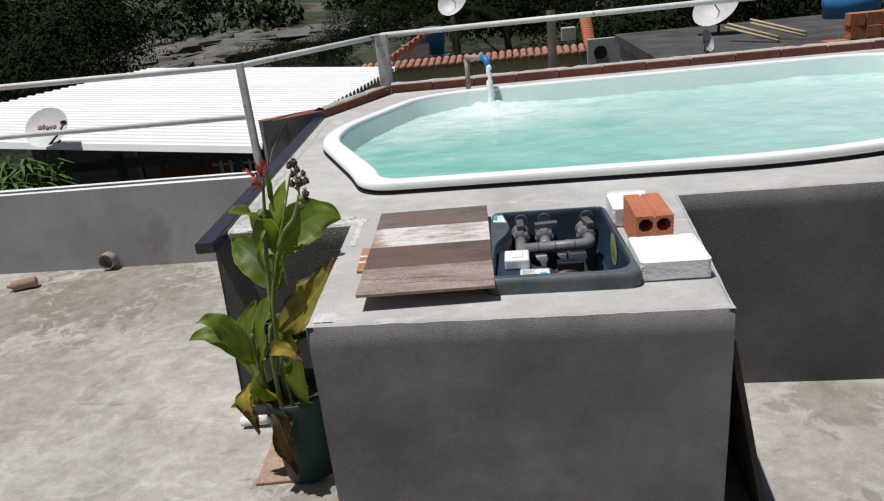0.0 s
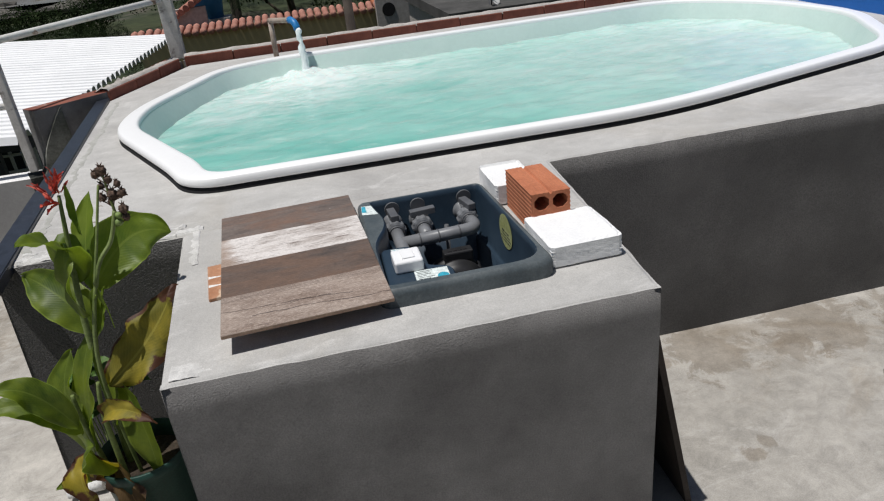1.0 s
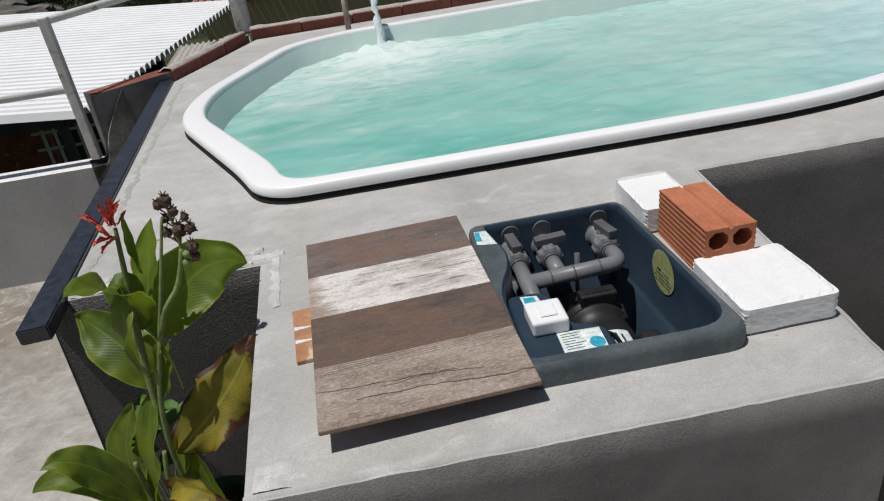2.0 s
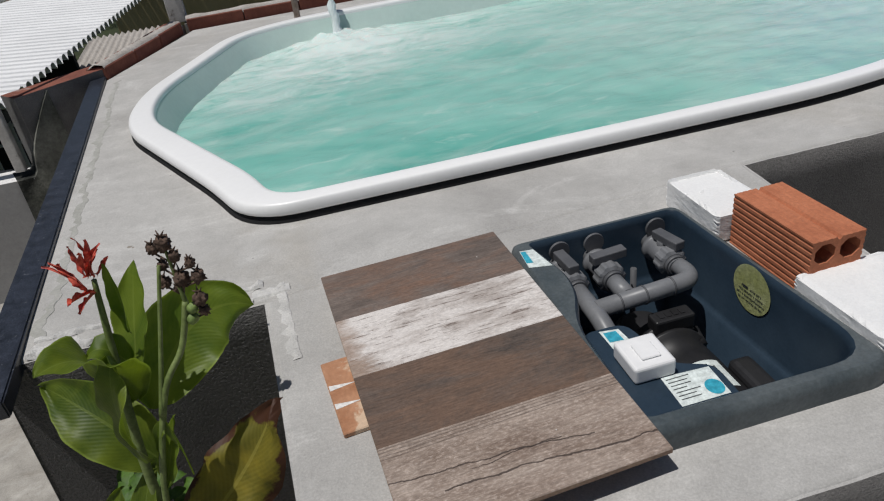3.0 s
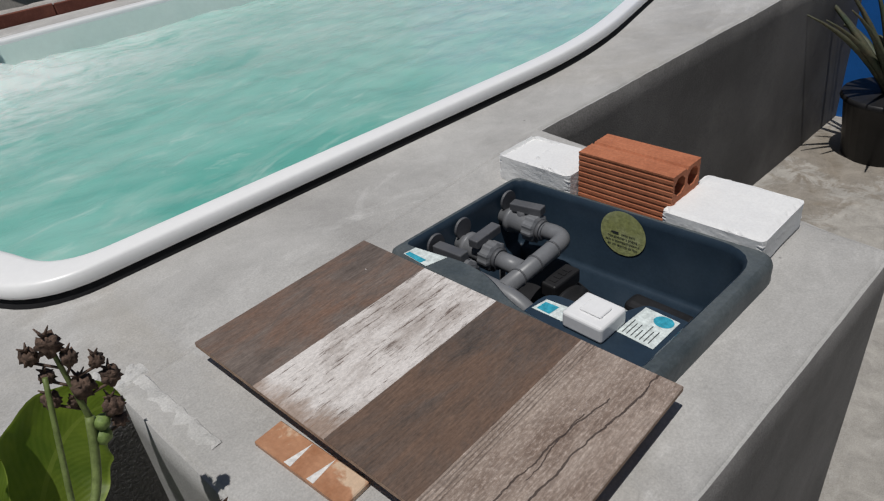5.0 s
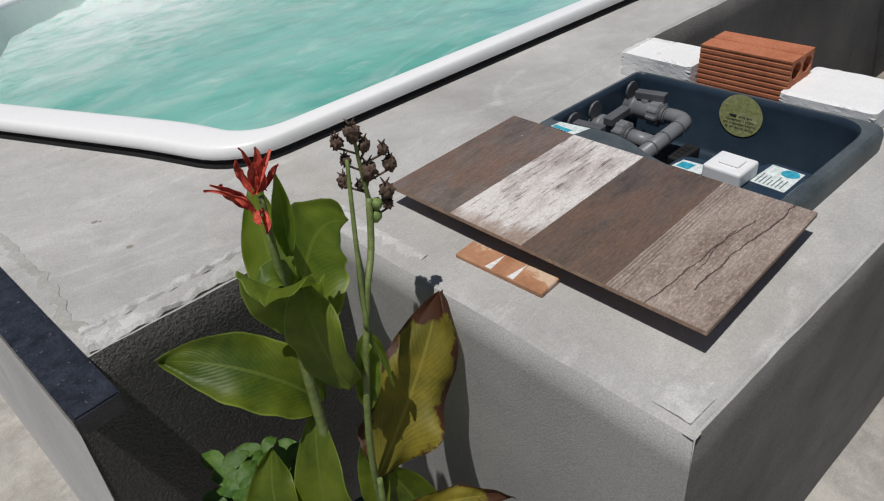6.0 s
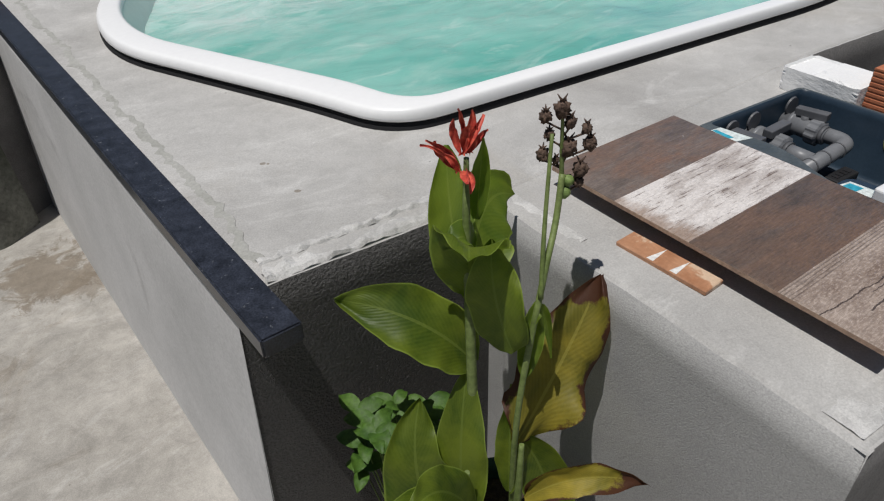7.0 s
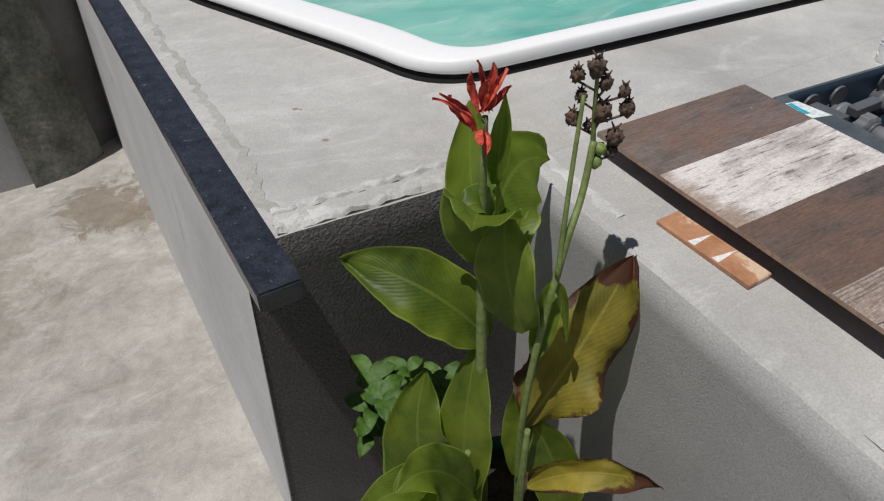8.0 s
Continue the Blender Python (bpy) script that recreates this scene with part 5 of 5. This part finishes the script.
vs = [bm.verts.new(c) for c in ((0.425, 1.5, -0.12), (0.44, 1.5, -0.12), (0.56, 1.5, -0.70), (0.545, 1.5, -0.70), (0.445, 2.0, -0.12), (0.46, 2.0, -0.12), (0.57, 2.0, -0.70), (0.555, 2.0, -0.70))]
for q in ((0, 1, 2, 3), (4, 7, 6, 5), (0, 4, 5, 1), (1, 5, 6, 2), (2, 6, 7, 3), (3, 7, 4, 0)):
    bm.faces.new([vs[i] for i in q])
tagged(link("leaning_board", done(bm), M["woodpole"]), "dark thin board leaning against the plinth's side", "board")

aloe = thing("potted_aloe", (2.28, 1.93, -0.69), "spiky aloe in a black pot beside the deck's front", "plant")
part("pot", tube([(2.28, 1.93, -0.695), (2.28, 1.93, -0.46), (2.28, 1.93, -0.45), (2.28, 1.93, -0.43)], [0.13, 0.165, 0.18, 0.175], 28), M["black"], aloe, "black plastic pot")
random.seed(11)
for k in range(26):
    a, sp = k * 2.4, random.uniform(0.12, 0.42)
    L = random.uniform(0.35, 0.62)
    c, s = math.cos(a), math.sin(a)
    droop = -0.25 if k % 4 == 0 else 0.0
    pts = [(2.28 + c * sp * u * u ** 0.3, 1.93 + s * sp * u, -0.45 + L * u * (1 - 0.25 * u) + droop * u * u) for u in (i / 7 for i in range(8))]
    part("leaf", tube(pts, [0.02 * (1 - i / 7.6) + 0.001 for i in range(8)], 6), M["aloe"], aloe)

bm = tube([(1.30, 1.66, -0.688), (1.34, 1.70, -0.685), (1.33, 1.74, -0.686), (1.37, 1.79, -0.688)], 0.0014, 5)
tagged(link("twig", bm, M["bark"]), "thin dry twig lying on the floor", "twig")

# ---- below and beyond the terrace ----
random.seed(21)


def ground_z(x, y):
    r = math.hypot(x, y)
    a = math.degrees(math.atan2(x, y))
    if r < 60:
        z = -4.2 - 0.02 * r
    elif r < 150:
        z = -5.4 - 1.0 * (r - 60) / 90
    else:
        z = -6.4 + (r - 150) * 0.085
    return z + 0.004 * r * noise.noise(Vector((x * 0.02, y * 0.02, 3)))


bm = bmesh.new()
RINGS, AZ = [0, 6, 12, 20, 30, 40, 50, 60, 72, 85, 100, 115, 130, 150, 175, 205, 240, 290, 350, 430, 540, 700, 1000, 1600, 2600], 72
rows = []
for r in RINGS:
    rows.append([bm.verts.new((r * math.sin(2 * math.pi * k / AZ), r * math.cos(2 * math.pi * k / AZ), ground_z(r * math.sin(2 * math.pi * k / AZ), r * math.cos(2 * math.pi * k / AZ)))) for k in range(AZ)])
for a, q in zip(rows, rows[1:]):
    for k in range(AZ):
        bm.faces.new((a[k], a[(k + 1) % AZ], q[(k + 1) % AZ], q[k])).smooth = True
tagged(link("ground", done(bm, True), M["ground"]), "green valley floor rising to distant hills", "ground", kind="structure")

bm = bmesh.new()
bmesh.ops.create_grid(bm, x_segments=30, y_segments=6, size=1)
for v in bm.verts:
    x, y = 10 + v.co.x * 70, 124 + v.co.y * 17 + 4 * math.sin(v.co.x * 4)
    v.co = (x, y, ground_z(x, y) + 0.9)
tagged(link("water", done(bm, True), M["river"]), "shallow grey river in the valley", "river", kind="structure")


def rocks(name, n, az0, az1, r0, r1, size, label):
    bm = bmesh.new()
    for k in range(n):
        a, r = radians(random.uniform(az0, az1)), random.uniform(r0, r1)
        x, y = r * math.sin(a), r * math.cos(a)
        s = size * random.uniform(0.4, 1.3)
        blob((x, y, ground_z(x, y) + s * 0.12 + 0.4), s, 2, 0.8, (1.4, 1.0, 0.3), k, bm, 1.6)
    for f in bm.faces:
        f.smooth = False
    tagged(link(name, bm, M["rock"]), label, "rocks", kind="stuff")


rocks("river_rocks", 90, -30, 16, 95, 150, 2.6, "broad grey rocks along the river")
rocks("hillside_rocks", 26, -29, -21, 55, 95, 2.2, "bare grey rocks in a clearing")


def leafy(clumps, centre, rad, count, size, seed, flat=0.8):
    """Adds a crown of loose small leaf clumps over an uneven mass to the list."""
    rng = np.random.default_rng(seed)
    z, a = rng.uniform(-0.55, 1, count), rng.uniform(0, 2 * math.pi, count)
    q = np.sqrt(1 - z * z)
    d = np.stack((q * np.cos(a), q * np.sin(a), z * flat), 1)
    lump = (0.78 + 0.12 * np.sin(d[:, 0] * 5 + seed) + 0.12 * np.sin(d[:, 1] * 6 + seed * 1.7)
            + 0.09 * np.sin(d[:, 2] * 8 + d[:, 0] * 4 + seed * 0.6) + 0.07 * np.sin(d[:, 0] * 14 + d[:, 1] * 11 + seed))
    p = np.array(centre) + d * (rad * lump * (1 - 0.3 * rng.random(count) ** 2))[:, None]
    n = d + rng.uniform((-0.7, -0.7, -0.2), (0.7, 0.7, 0.9), (count, 3))
    n /= np.linalg.norm(n, axis=1)[:, None]
    s = np.cross(n, rng.normal(size=(count, 3)))
    s /= np.linalg.norm(s, axis=1)[:, None]
    t = np.cross(n, s)
    w = (size * rng.uniform(0.6, 1.4, count))[:, None]
    clumps.append(np.stack([p + s * w * i + t * w * j + n * w * h for i, j, h in ((-1, 0, 0), (-0.2, -0.55, 0.1), (1, 0.1, 0), (0.1, 0.6, 0.12))], 1))


def leaf_cloud(name, clumps, material, parent=None, label=""):
    """One mesh of all the four-cornered leaves in the list."""
    co = np.concatenate(clumps).reshape(-1, 3)
    me = bpy.data.meshes.new(name)
    me.vertices.add(len(co))
    me.vertices.foreach_set("co", co.ravel())
    me.loops.add(len(co))
    me.loops.foreach_set("vertex_index", np.arange(len(co), dtype=np.int32))
    me.polygons.add(len(co) // 4)
    me.polygons.foreach_set("loop_start", np.arange(0, len(co), 4, dtype=np.int32))
    me.update(calc_edges=True)
    me.materials.append(material)
    ob = new(name, me)
    if parent:
        ob.parent = parent
        ob.matrix_parent_inverse = parent.matrix_world.inverted()
    return tagged(ob, label) if label else ob


clumps = []
k = 0
for az0, az1, r0, r1, n, rad in ((-58, -30, 28, 46, 24, 3.4), (-60, -29, 46, 100, 60, 5.0), (-24, -12, 34, 60, 16, 1.3), (-21, -13, 60, 92, 12, 2.4),
                                 (-13, 40, 46, 90, 52, 4.2), (-3, 40, 30, 46, 24, 3.4), (-29, -20, 34, 60, 14, 1.2)):
    for i in range(n):
        a, r = radians(random.uniform(az0, az1)), random.uniform(r0, r1)
        x, y = r * math.sin(a), r * math.cos(a)
        cr = rad * random.uniform(0.6, 1.15)
        low = az0 in (-24, -29, -21)
        leafy(clumps, (x, y, ground_z(x, y) + cr * (0.45 if low else 1.0)), cr, 3600 if r < 60 else 1500, cr * 0.021 if r < 60 else cr * 0.034, k)
        k += 1
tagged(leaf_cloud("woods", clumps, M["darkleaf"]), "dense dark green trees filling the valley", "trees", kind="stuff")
clumps = []
for i in range(260):
    a, r = radians(random.uniform(-62, 48)), random.uniform(150, 420)
    x, y = r * math.sin(a), r * math.cos(a)
    leafy(clumps, (x, y, ground_z(x, y) + 2), random.uniform(6, 11), 260, 0.75, 500 + i)
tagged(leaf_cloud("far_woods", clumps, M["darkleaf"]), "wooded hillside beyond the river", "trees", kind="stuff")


def tree(at, h, rad, seed, label):
    x, y, z = at
    e = thing("tree", at, label, "tree", "trees behind the house")
    part("trunk", tube([(x, y, z), (x + 0.1, y, z + h * 0.4), (x - 0.05, y, z + h * 0.8)], [0.22, 0.16, 0.07], 9), M["bark"], e)
    for k in range(4):
        a = k * 1.6 + seed
        part("limb", tube([(x + 0.05, y, z + h * (0.4 + 0.08 * k)), (x + rad * 0.5 * math.cos(a), y + rad * 0.5 * math.sin(a), z + h * (0.62 + 0.07 * k))], [0.08, 0.03], 6), M["bark"], e)
    clumps = []
    for k in range(7):
        a = k * 0.9 + seed
        leafy(clumps, (x + rad * 0.5 * math.cos(a), y + rad * 0.5 * math.sin(a), z + h * (0.66 + 0.05 * (k % 4))), rad * 0.62, 900, 0.07, seed * 10 + k)
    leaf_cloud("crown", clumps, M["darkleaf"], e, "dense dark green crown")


tree((-0.2, 27, -4.5), 5.2, 2.2, 3, "dark leafy tree behind the tiled house")
tree((3.8, 23, -4.5), 4.2, 1.9, 5, "dark leafy tree beside the tiled house")
tree((8.5, 26, -4.5), 4.9, 2.6, 8, "dark leafy tree behind the flat roof")
tree((13.0, 28, -4.5), 5.0, 2.6, 9, "tall dark leafy tree behind the flat roof")

palm = thing("palm_tree", (-2.0, 25, -4.6), "palm with arching fronds behind the house", "palm")
part("trunk", tube([(-2.0, 25, -4.6), (-1.9, 25, -0.4)], [0.2, 0.14], 10), M["bark"], palm)
for k in range(15):
    a = k * 2.4
    pts = []
    for i in range(9):
        u = i / 8
        pts.append(Vector((-1.9 + 1.9 * u * math.cos(a), 25 + 1.9 * u * math.sin(a), -0.4 + 0.9 * u - 1.9 * u * u * (0.6 + 0.4 * ((k * 7) % 5) / 4))))
    bm = tube(pts, [0.025 - 0.0025 * i for i in range(9)], 5)
    for i in range(32):
        u = 0.12 + 0.86 * i / 32
        j = min(7, int(u * 8))
        p = pts[j].lerp(pts[j + 1], u * 8 - j)
        d = (pts[j + 1] - pts[j]).normalized()
        s = d.cross(Vector((0, 0, 1))).normalized()
        for sg in (-1, 1):
            q = p + s * sg * 0.34 + d * 0.2 - Vector((0, 0, 0.16))
            bm.faces.new([bm.verts.new(v) for v in (p, p + d * 0.035, q)])
    part("frond", bm, M["darkleaf"], palm)

# ---- the white corrugated roof ----
lean = thing("corrugated_roof", (-5.0, 10.5, -4.0), "open shed with a large white corrugated metal roof", "shed")
C = {"tl": Vector((-6.78, 12.85, -0.285)), "tr": Vector((-2.13, 12.9, -0.68)), "bl": Vector((-8.7, 8.15, -0.44)), "br": Vector((-3.15, 7.95, -0.92))}
bm = bmesh.new()
NR = 34
rows = []
for i in range(NR * 4 + 1):
    v = i / (NR * 4)
    ph = i % 4
    dz = (-0.075, 0.0, 0.012, 0.0)[ph]
    jut = 0.0
    a, q = C["bl"].lerp(C["tl"], v), C["br"].lerp(C["tr"], v)
    rows.append([bm.verts.new(a.lerp(q, j / 6) + Vector((0, 0, dz))) for j in range(7)])
for a, q in zip(rows, rows[1:]):
    for j in range(6):
        bm.faces.new((a[j], a[j + 1], q[j + 1], q[j]))
part("roof_sheet", done(bm), M["whiteroof"], lean, "white corrugated roof sheets")
part("beam", box(-8.6, -3.2, 8.42, 8.52, -1.16, -1.04), M["steel"], lean)
part("beam", box(-9, -5.7, 7.5, 7.6, -1.0, -0.9), M["steel"], lean)
for x, y in ((-7.5, 8.45), (-5.2, 8.45), (-3.6, 8.45), (-5.9, 7.55), (-8.0, 7.55), (-4.6, 12.0), (-7, 12.0)):
    part("post", box(x - 0.045, x + 0.045, y - 0.045, y + 0.045, -4.4, -0.95), M["steel"], lean)
part("inner_wall", box(-9.5, -3.5, 12.6, 12.75, -4.4, -0.9), M["darknet"], lean)
part("red_panel", box(-5.3, -4.3, 9.6, 9.7, -2.2, -1.2), M["kerbbrick"], lean)
for k in range(12):
    part("fence_bar", box(-4.2 + k * 0.14, -4.17 + k * 0.14, 9.2, 9.23, -2.0, -1.15), M["dish"], lean)
for z in (-1.22, -1.4, -1.6):
    part("fence_rail", box(-4.3, -2.5, 9.19, 9.21, z, z + 0.03), M["dish"], lean)
bm = bmesh.new()
rows = []
for i in range(25):
    u = i / 24
    x = -6.6 + 5.0 * u
    sag = 0.22 * (4 * u * (1 - u)) + 0.05 * math.sin(u * 17)
    rows.append([bm.verts.new((x, 6.4 + 0.25 * j + 0.1 * math.sin(u * 9 + j), -1.02 - sag - 0.35 * (3 - j) / 3 - 0.02 * j + 0.05 * math.sin(i * 1.7 + j))) for j in range(4)])
for a, q in zip(rows, rows[1:]):
    for j in range(3):
        bm.faces.new((a[j], q[j], q[j + 1], a[j + 1])).smooth = True
tagged(link("shade_net", done(bm, True), M["darknet"]), "sagging dark shade net behind the parapet", "net")

dish = thing("satellite_dish", (-5.70, 8.1, -1.0), "grey satellite dish with a red mark on an arm", "satellite dish")
aim = Matrix.Translation((-5.72, 8.0, -0.5)) @ Vector((0.10, -0.72, 0.68)).to_track_quat("Z", "Y").to_matrix().to_4x4()
bm = bmesh.new()
loops = []
for i in range(9):
    r = 0.262 * i / 8
    loops.append([aim @ Vector((r * 1.0 * math.cos(2 * math.pi * k / 30) if i else 0.0001 * math.cos(2 * math.pi * k / 30), r * 1.08 * math.sin(2 * math.pi * k / 30) if i else 0.0001 * math.sin(2 * math.pi * k / 30), 0.55 * r * r)) for k in range(30)])
part("reflector", lathe_loops(loops), M["dish"], dish)
for k, (x, y, w, h) in enumerate(((-0.12, 0.0, 0.05, 0.05), (-0.06, 0.0, 0.015, 0.07), (-0.03, -0.005, 0.04, 0.04), (0.025, -0.005, 0.02, 0.04), (0.06, -0.005, 0.045, 0.04))):
    b2 = box(x, x + w, y, y + h, 0.012, 0.016, m=aim)
    part("printed_mark", b2, M["red"], dish)
part("arm", tube([aim @ Vector((0.05, -0.25, 0.02)), aim @ Vector((0.22, -0.16, 0.12)), aim @ Vector((0.28, -0.06, 0.16))], 0.012, 8), M["steel"], dish)
part("receiver", tube([aim @ Vector((0.28, -0.06, 0.17)), aim @ Vector((0.27, -0.02, 0.12))], 0.03, 10), M["steel"], dish)
part("mast", tube([(-5.70, 8.1, -2.2), (-5.70, 8.1, -0.55)], 0.025, 8), M["steel"], dish)

# tall grass below the parapet
bm = bmesh.new()
for k in range(2200):
    x, y = random.uniform(-8.5, -5.5), random.uniform(6.6, 7.9)
    a, L = random.uniform(0, 6.3), random.uniform(0.22, 0.42)
    z = random.uniform(-1.7, -1.02)
    c, s = math.cos(a) * L, math.sin(a) * L
    w = 0.022
    p = [Vector((x, y, z)), Vector((x + c * 0.35, y + s * 0.35, z + L * 0.75)), Vector((x + c, y + s, z + L * 0.55))]
    sdv = Vector((-s, c, 0)).normalized() * w
    v0 = [bm.verts.new(q) for q in (p[0] - sdv, p[0] + sdv, p[1] + sdv, p[1] - sdv, p[2])]
    bm.faces.new((v0[0], v0[1], v0[2], v0[3]))
    bm.faces.new((v0[3], v0[2], v0[4]))
tagged(link("tall_grass", bm, M["weed"]), "tall bright green grass below the parapet", "grass", kind="stuff")

# a low fibre-cement roof between the shed and the house
low_roof = thing("lean_to", (-2.89, 13.68, -4.4), "low lean-to with weathered grey corrugated sheets", "shed")
bm = bmesh.new()
rows = []
for i in range(57):
    u = i / 56
    x = -3.62 + 1.46 * u
    rows.append([bm.verts.new((x, y, z + 0.025 * math.cos(i * math.pi / 2))) for y, z in ((12.72, -1.66), (13.68, -1.6), (14.63, -1.54))])
for a, q in zip(rows, rows[1:]):
    for j in range(2):
        bm.faces.new((a[j], q[j], q[j + 1], a[j + 1])).smooth = True
part("roof_sheet", done(bm, True), M["mortar"], low_roof, "weathered grey corrugated sheet")
for x in (-3.52, -2.26):
    part("post", box(x - 0.05, x + 0.05, 12.82, 12.92, -4.4, -1.7), M["woodpole"], low_roof)

# ---- the yellow house ----
house = thing("house", (-0.5, 20, -4.5), "yellow plastered house with a clay tile roof", "house")
part("wall", box(-4.2, 2.3, 20.0, 20.2, -4.5, -1.5), M["yellow"], house)
part("side_wall", box(1.95, 3.0, 19.0, 19.2, -4.5, -1.12), M["mortar"], house)
bm = bmesh.new()
bmesh.ops.create_cone(bm, cap_ends=True, segments=20, radius1=0.17, radius2=0.17, depth=0.02, matrix=pose(2.27, 18.99, -1.46, 90))
part("round_window", done(bm), M["gap"], house)
bm = bmesh.new()
tube([(0, -0.15, 0), (0, 0.35, 0.06), (0, 0.355, 0.07), (0, 0.5, 0.085)], [0.095, 0.085, 0.095, 0.085], 8, bm=bm)
first = link("roof_tile", done(bm, True), M["rooftile"], house)
for k in range(33):
    ob = first if k == 0 else new("roof_tile", first.data)
    ob.parent = house
    ob.matrix_world = pose(-4.3 + k * 0.2, 20.0 + random.uniform(-0.03, 0.03), -1.5 + random.uniform(-0.012, 0.012), 0, random.uniform(-2, 2), random.uniform(-2, 2))
bm = bmesh.new()
for k in range(12):
    u = k / 11
    tube([(1.95 + 0.05 * u, 21.0 - 0.6 * u, -0.72 - 0.68 * u), (2.25 + 0.05 * u, 21.0 - 0.6 * u, -0.74 - 0.68 * u)], 0.09, 8, bm=bm)
part("roof_hip", bm, M["brick"], house, "bright orange ridge tiles")
part("gable", box(-3.2, -2.4, 20.6, 20.8, -1.6, -0.95), M["mortar"], house)
bm = bmesh.new()
for k in range(8):
    u = k / 7
    tube([(-3.5 + 1.1 * u, 20.5, -1.28 + 0.6 * u), (-3.38 + 1.1 * u, 20.9, -1.2 + 0.6 * u)], 0.09, 8, bm=bm)
part("gable_tiles", bm, M["rooftile"], house)
part("chimney_block", box(1.45, 1.85, 21.2, 21.6, -1.3, -0.95), M["mortar"], house)
wt = thing("water_tank", (-2.45, 22, -1.5), "round blue plastic water tank with a lid on the roof", "water tank")
part("tank_body", tube([(-2.45, 22, -1.4), (-2.45, 22, -0.75), (-2.45, 22, -0.72)], [0.36, 0.45, 0.46], 24), M["bluetank"], wt)
part("lid", tube([(-2.45, 22, -0.72), (-2.45, 22, -0.66), (-2.45, 22, -0.58)], [0.49, 0.46, 0.16], 24), M["bluetank"], wt)
part("stand", box(-3.0, -1.9, 21.6, 22.4, -4.4, -1.4), M["mortar"], wt)


def grid_dish(at, r, aim_dir, label):
    e = thing("dish_antenna", at, label, "dish antenna", "dish antennas")
    m = Matrix.Translation(at) @ Vector(aim_dir).to_track_quat("Z", "Y").to_matrix().to_4x4()
    loops = []
    for i in range(7):
        rr = max(0.001, r * i / 6)
        loops.append([m @ Vector((rr * math.cos(2 * math.pi * k / 26), rr * math.sin(2 * math.pi * k / 26), 0.4 * rr * rr / r)) for k in range(26)])
    part("reflector", lathe_loops(loops), M["dish"], e)
    part("feed_arm", tube([m @ Vector((0, 0, 0)), m @ Vector((0, 0, 0.6 * r))], 0.012, 6), M["steel"], e)
    part("mast", tube([Vector(at) - Vector((0, 0, 0.06)), Vector(at) - Vector((0, 0, r + 0.9))], 0.03, 8), M["steel"], e)
    return e


grid_dish((-1.75, 24, -0.05), 0.55, (-0.4, -0.7, 0.5), "large pale dish antenna on a mast behind the house")
grid_dish((4.4, 16, -0.5), 0.5, (-0.55, -0.5, 0.65), "pale dish antenna tilted to the sky on the flat roof")
grid_dish((3.38, 13.2, -0.78), 0.2, (0.75, -0.6, 0.35), "small pale dish antenna on the flat roof")

# ---- the flat grey roof ----
flat = thing("flat_roof_house", (5, 15, -4.5), "low building with a dark weathered concrete roof", "house")
part("slab", box(2.5, 8.5, 12.8, 18, -1.15, -0.95), M["asphalt"], flat)
part("wall", box(2.6, 8.4, 12.95, 17.8, -4.5, -1.15), M["mortar"], flat)
random.seed(4)
for k in range(7):
    x, y = 5.0 + random.uniform(-0.35, 0.35), 13.6 + random.uniform(-0.1, 0.1)
    a = random.uniform(-0.6, 0.3)
    ob = link("bamboo_pole", tube([(x, y, -0.93 + 0.02 * k), (x - 0.7 * math.cos(a), y + 0.9, -0.70 + 0.02 * k)], 0.022, 7), M["bamboo"])
    tagged(ob, "dry pale bamboo pole lying on the flat roof", "pole", "bamboo poles")
stack = thing("brick_stack", (4.6, 10.2, -0.95), "stack of red hollow bricks beside the deck", "brick stack")
part("pallet", box(4.1, 5.8, 9.9, 10.6, -1.2, -1.06), M["woodpole"], stack)
bmesh_brick = None
for row in range(5):
    for k in range(7 if row < 3 else 5):
        x, z = 4.22 + (0.0 if row < 3 else 0.28) + k * 0.2 + 0.02 * (row % 2), -1.05 + row * 0.165
        if bmesh_brick is None:
            first = part("brick", box(-0.095, 0.095, -0.09, 0.09, 0.0, 0.16, 0.004, 1), M["brick"], stack)
            bmesh_brick, ob = first.data, first
        else:
            ob = new("brick", bmesh_brick)
            ob.parent = stack
        ob.matrix_world = pose(x, 10.1 + random.uniform(-0.01, 0.01), z, 0, 0, random.uniform(-2, 2))
bt = thing("blue_tank", (7.5, 17, -0.95), "blue plastic water tank behind the flat roof", "water tank")
part("tank_body", tube([(7.5, 17, -0.95), (7.5, 17, -0.42), (7.5, 17, -0.32)], [0.55, 0.62, 0.3], 24), M["bluetank"], bt)
ob = link("wooden_pole", tube([(0.46, 9.0, -4.4), (0.47, 9.0, 0.24)], [0.07, 0.055], 9), M["woodpole"])
tagged(ob, "dark weathered wooden pole standing behind the wall", "pole")
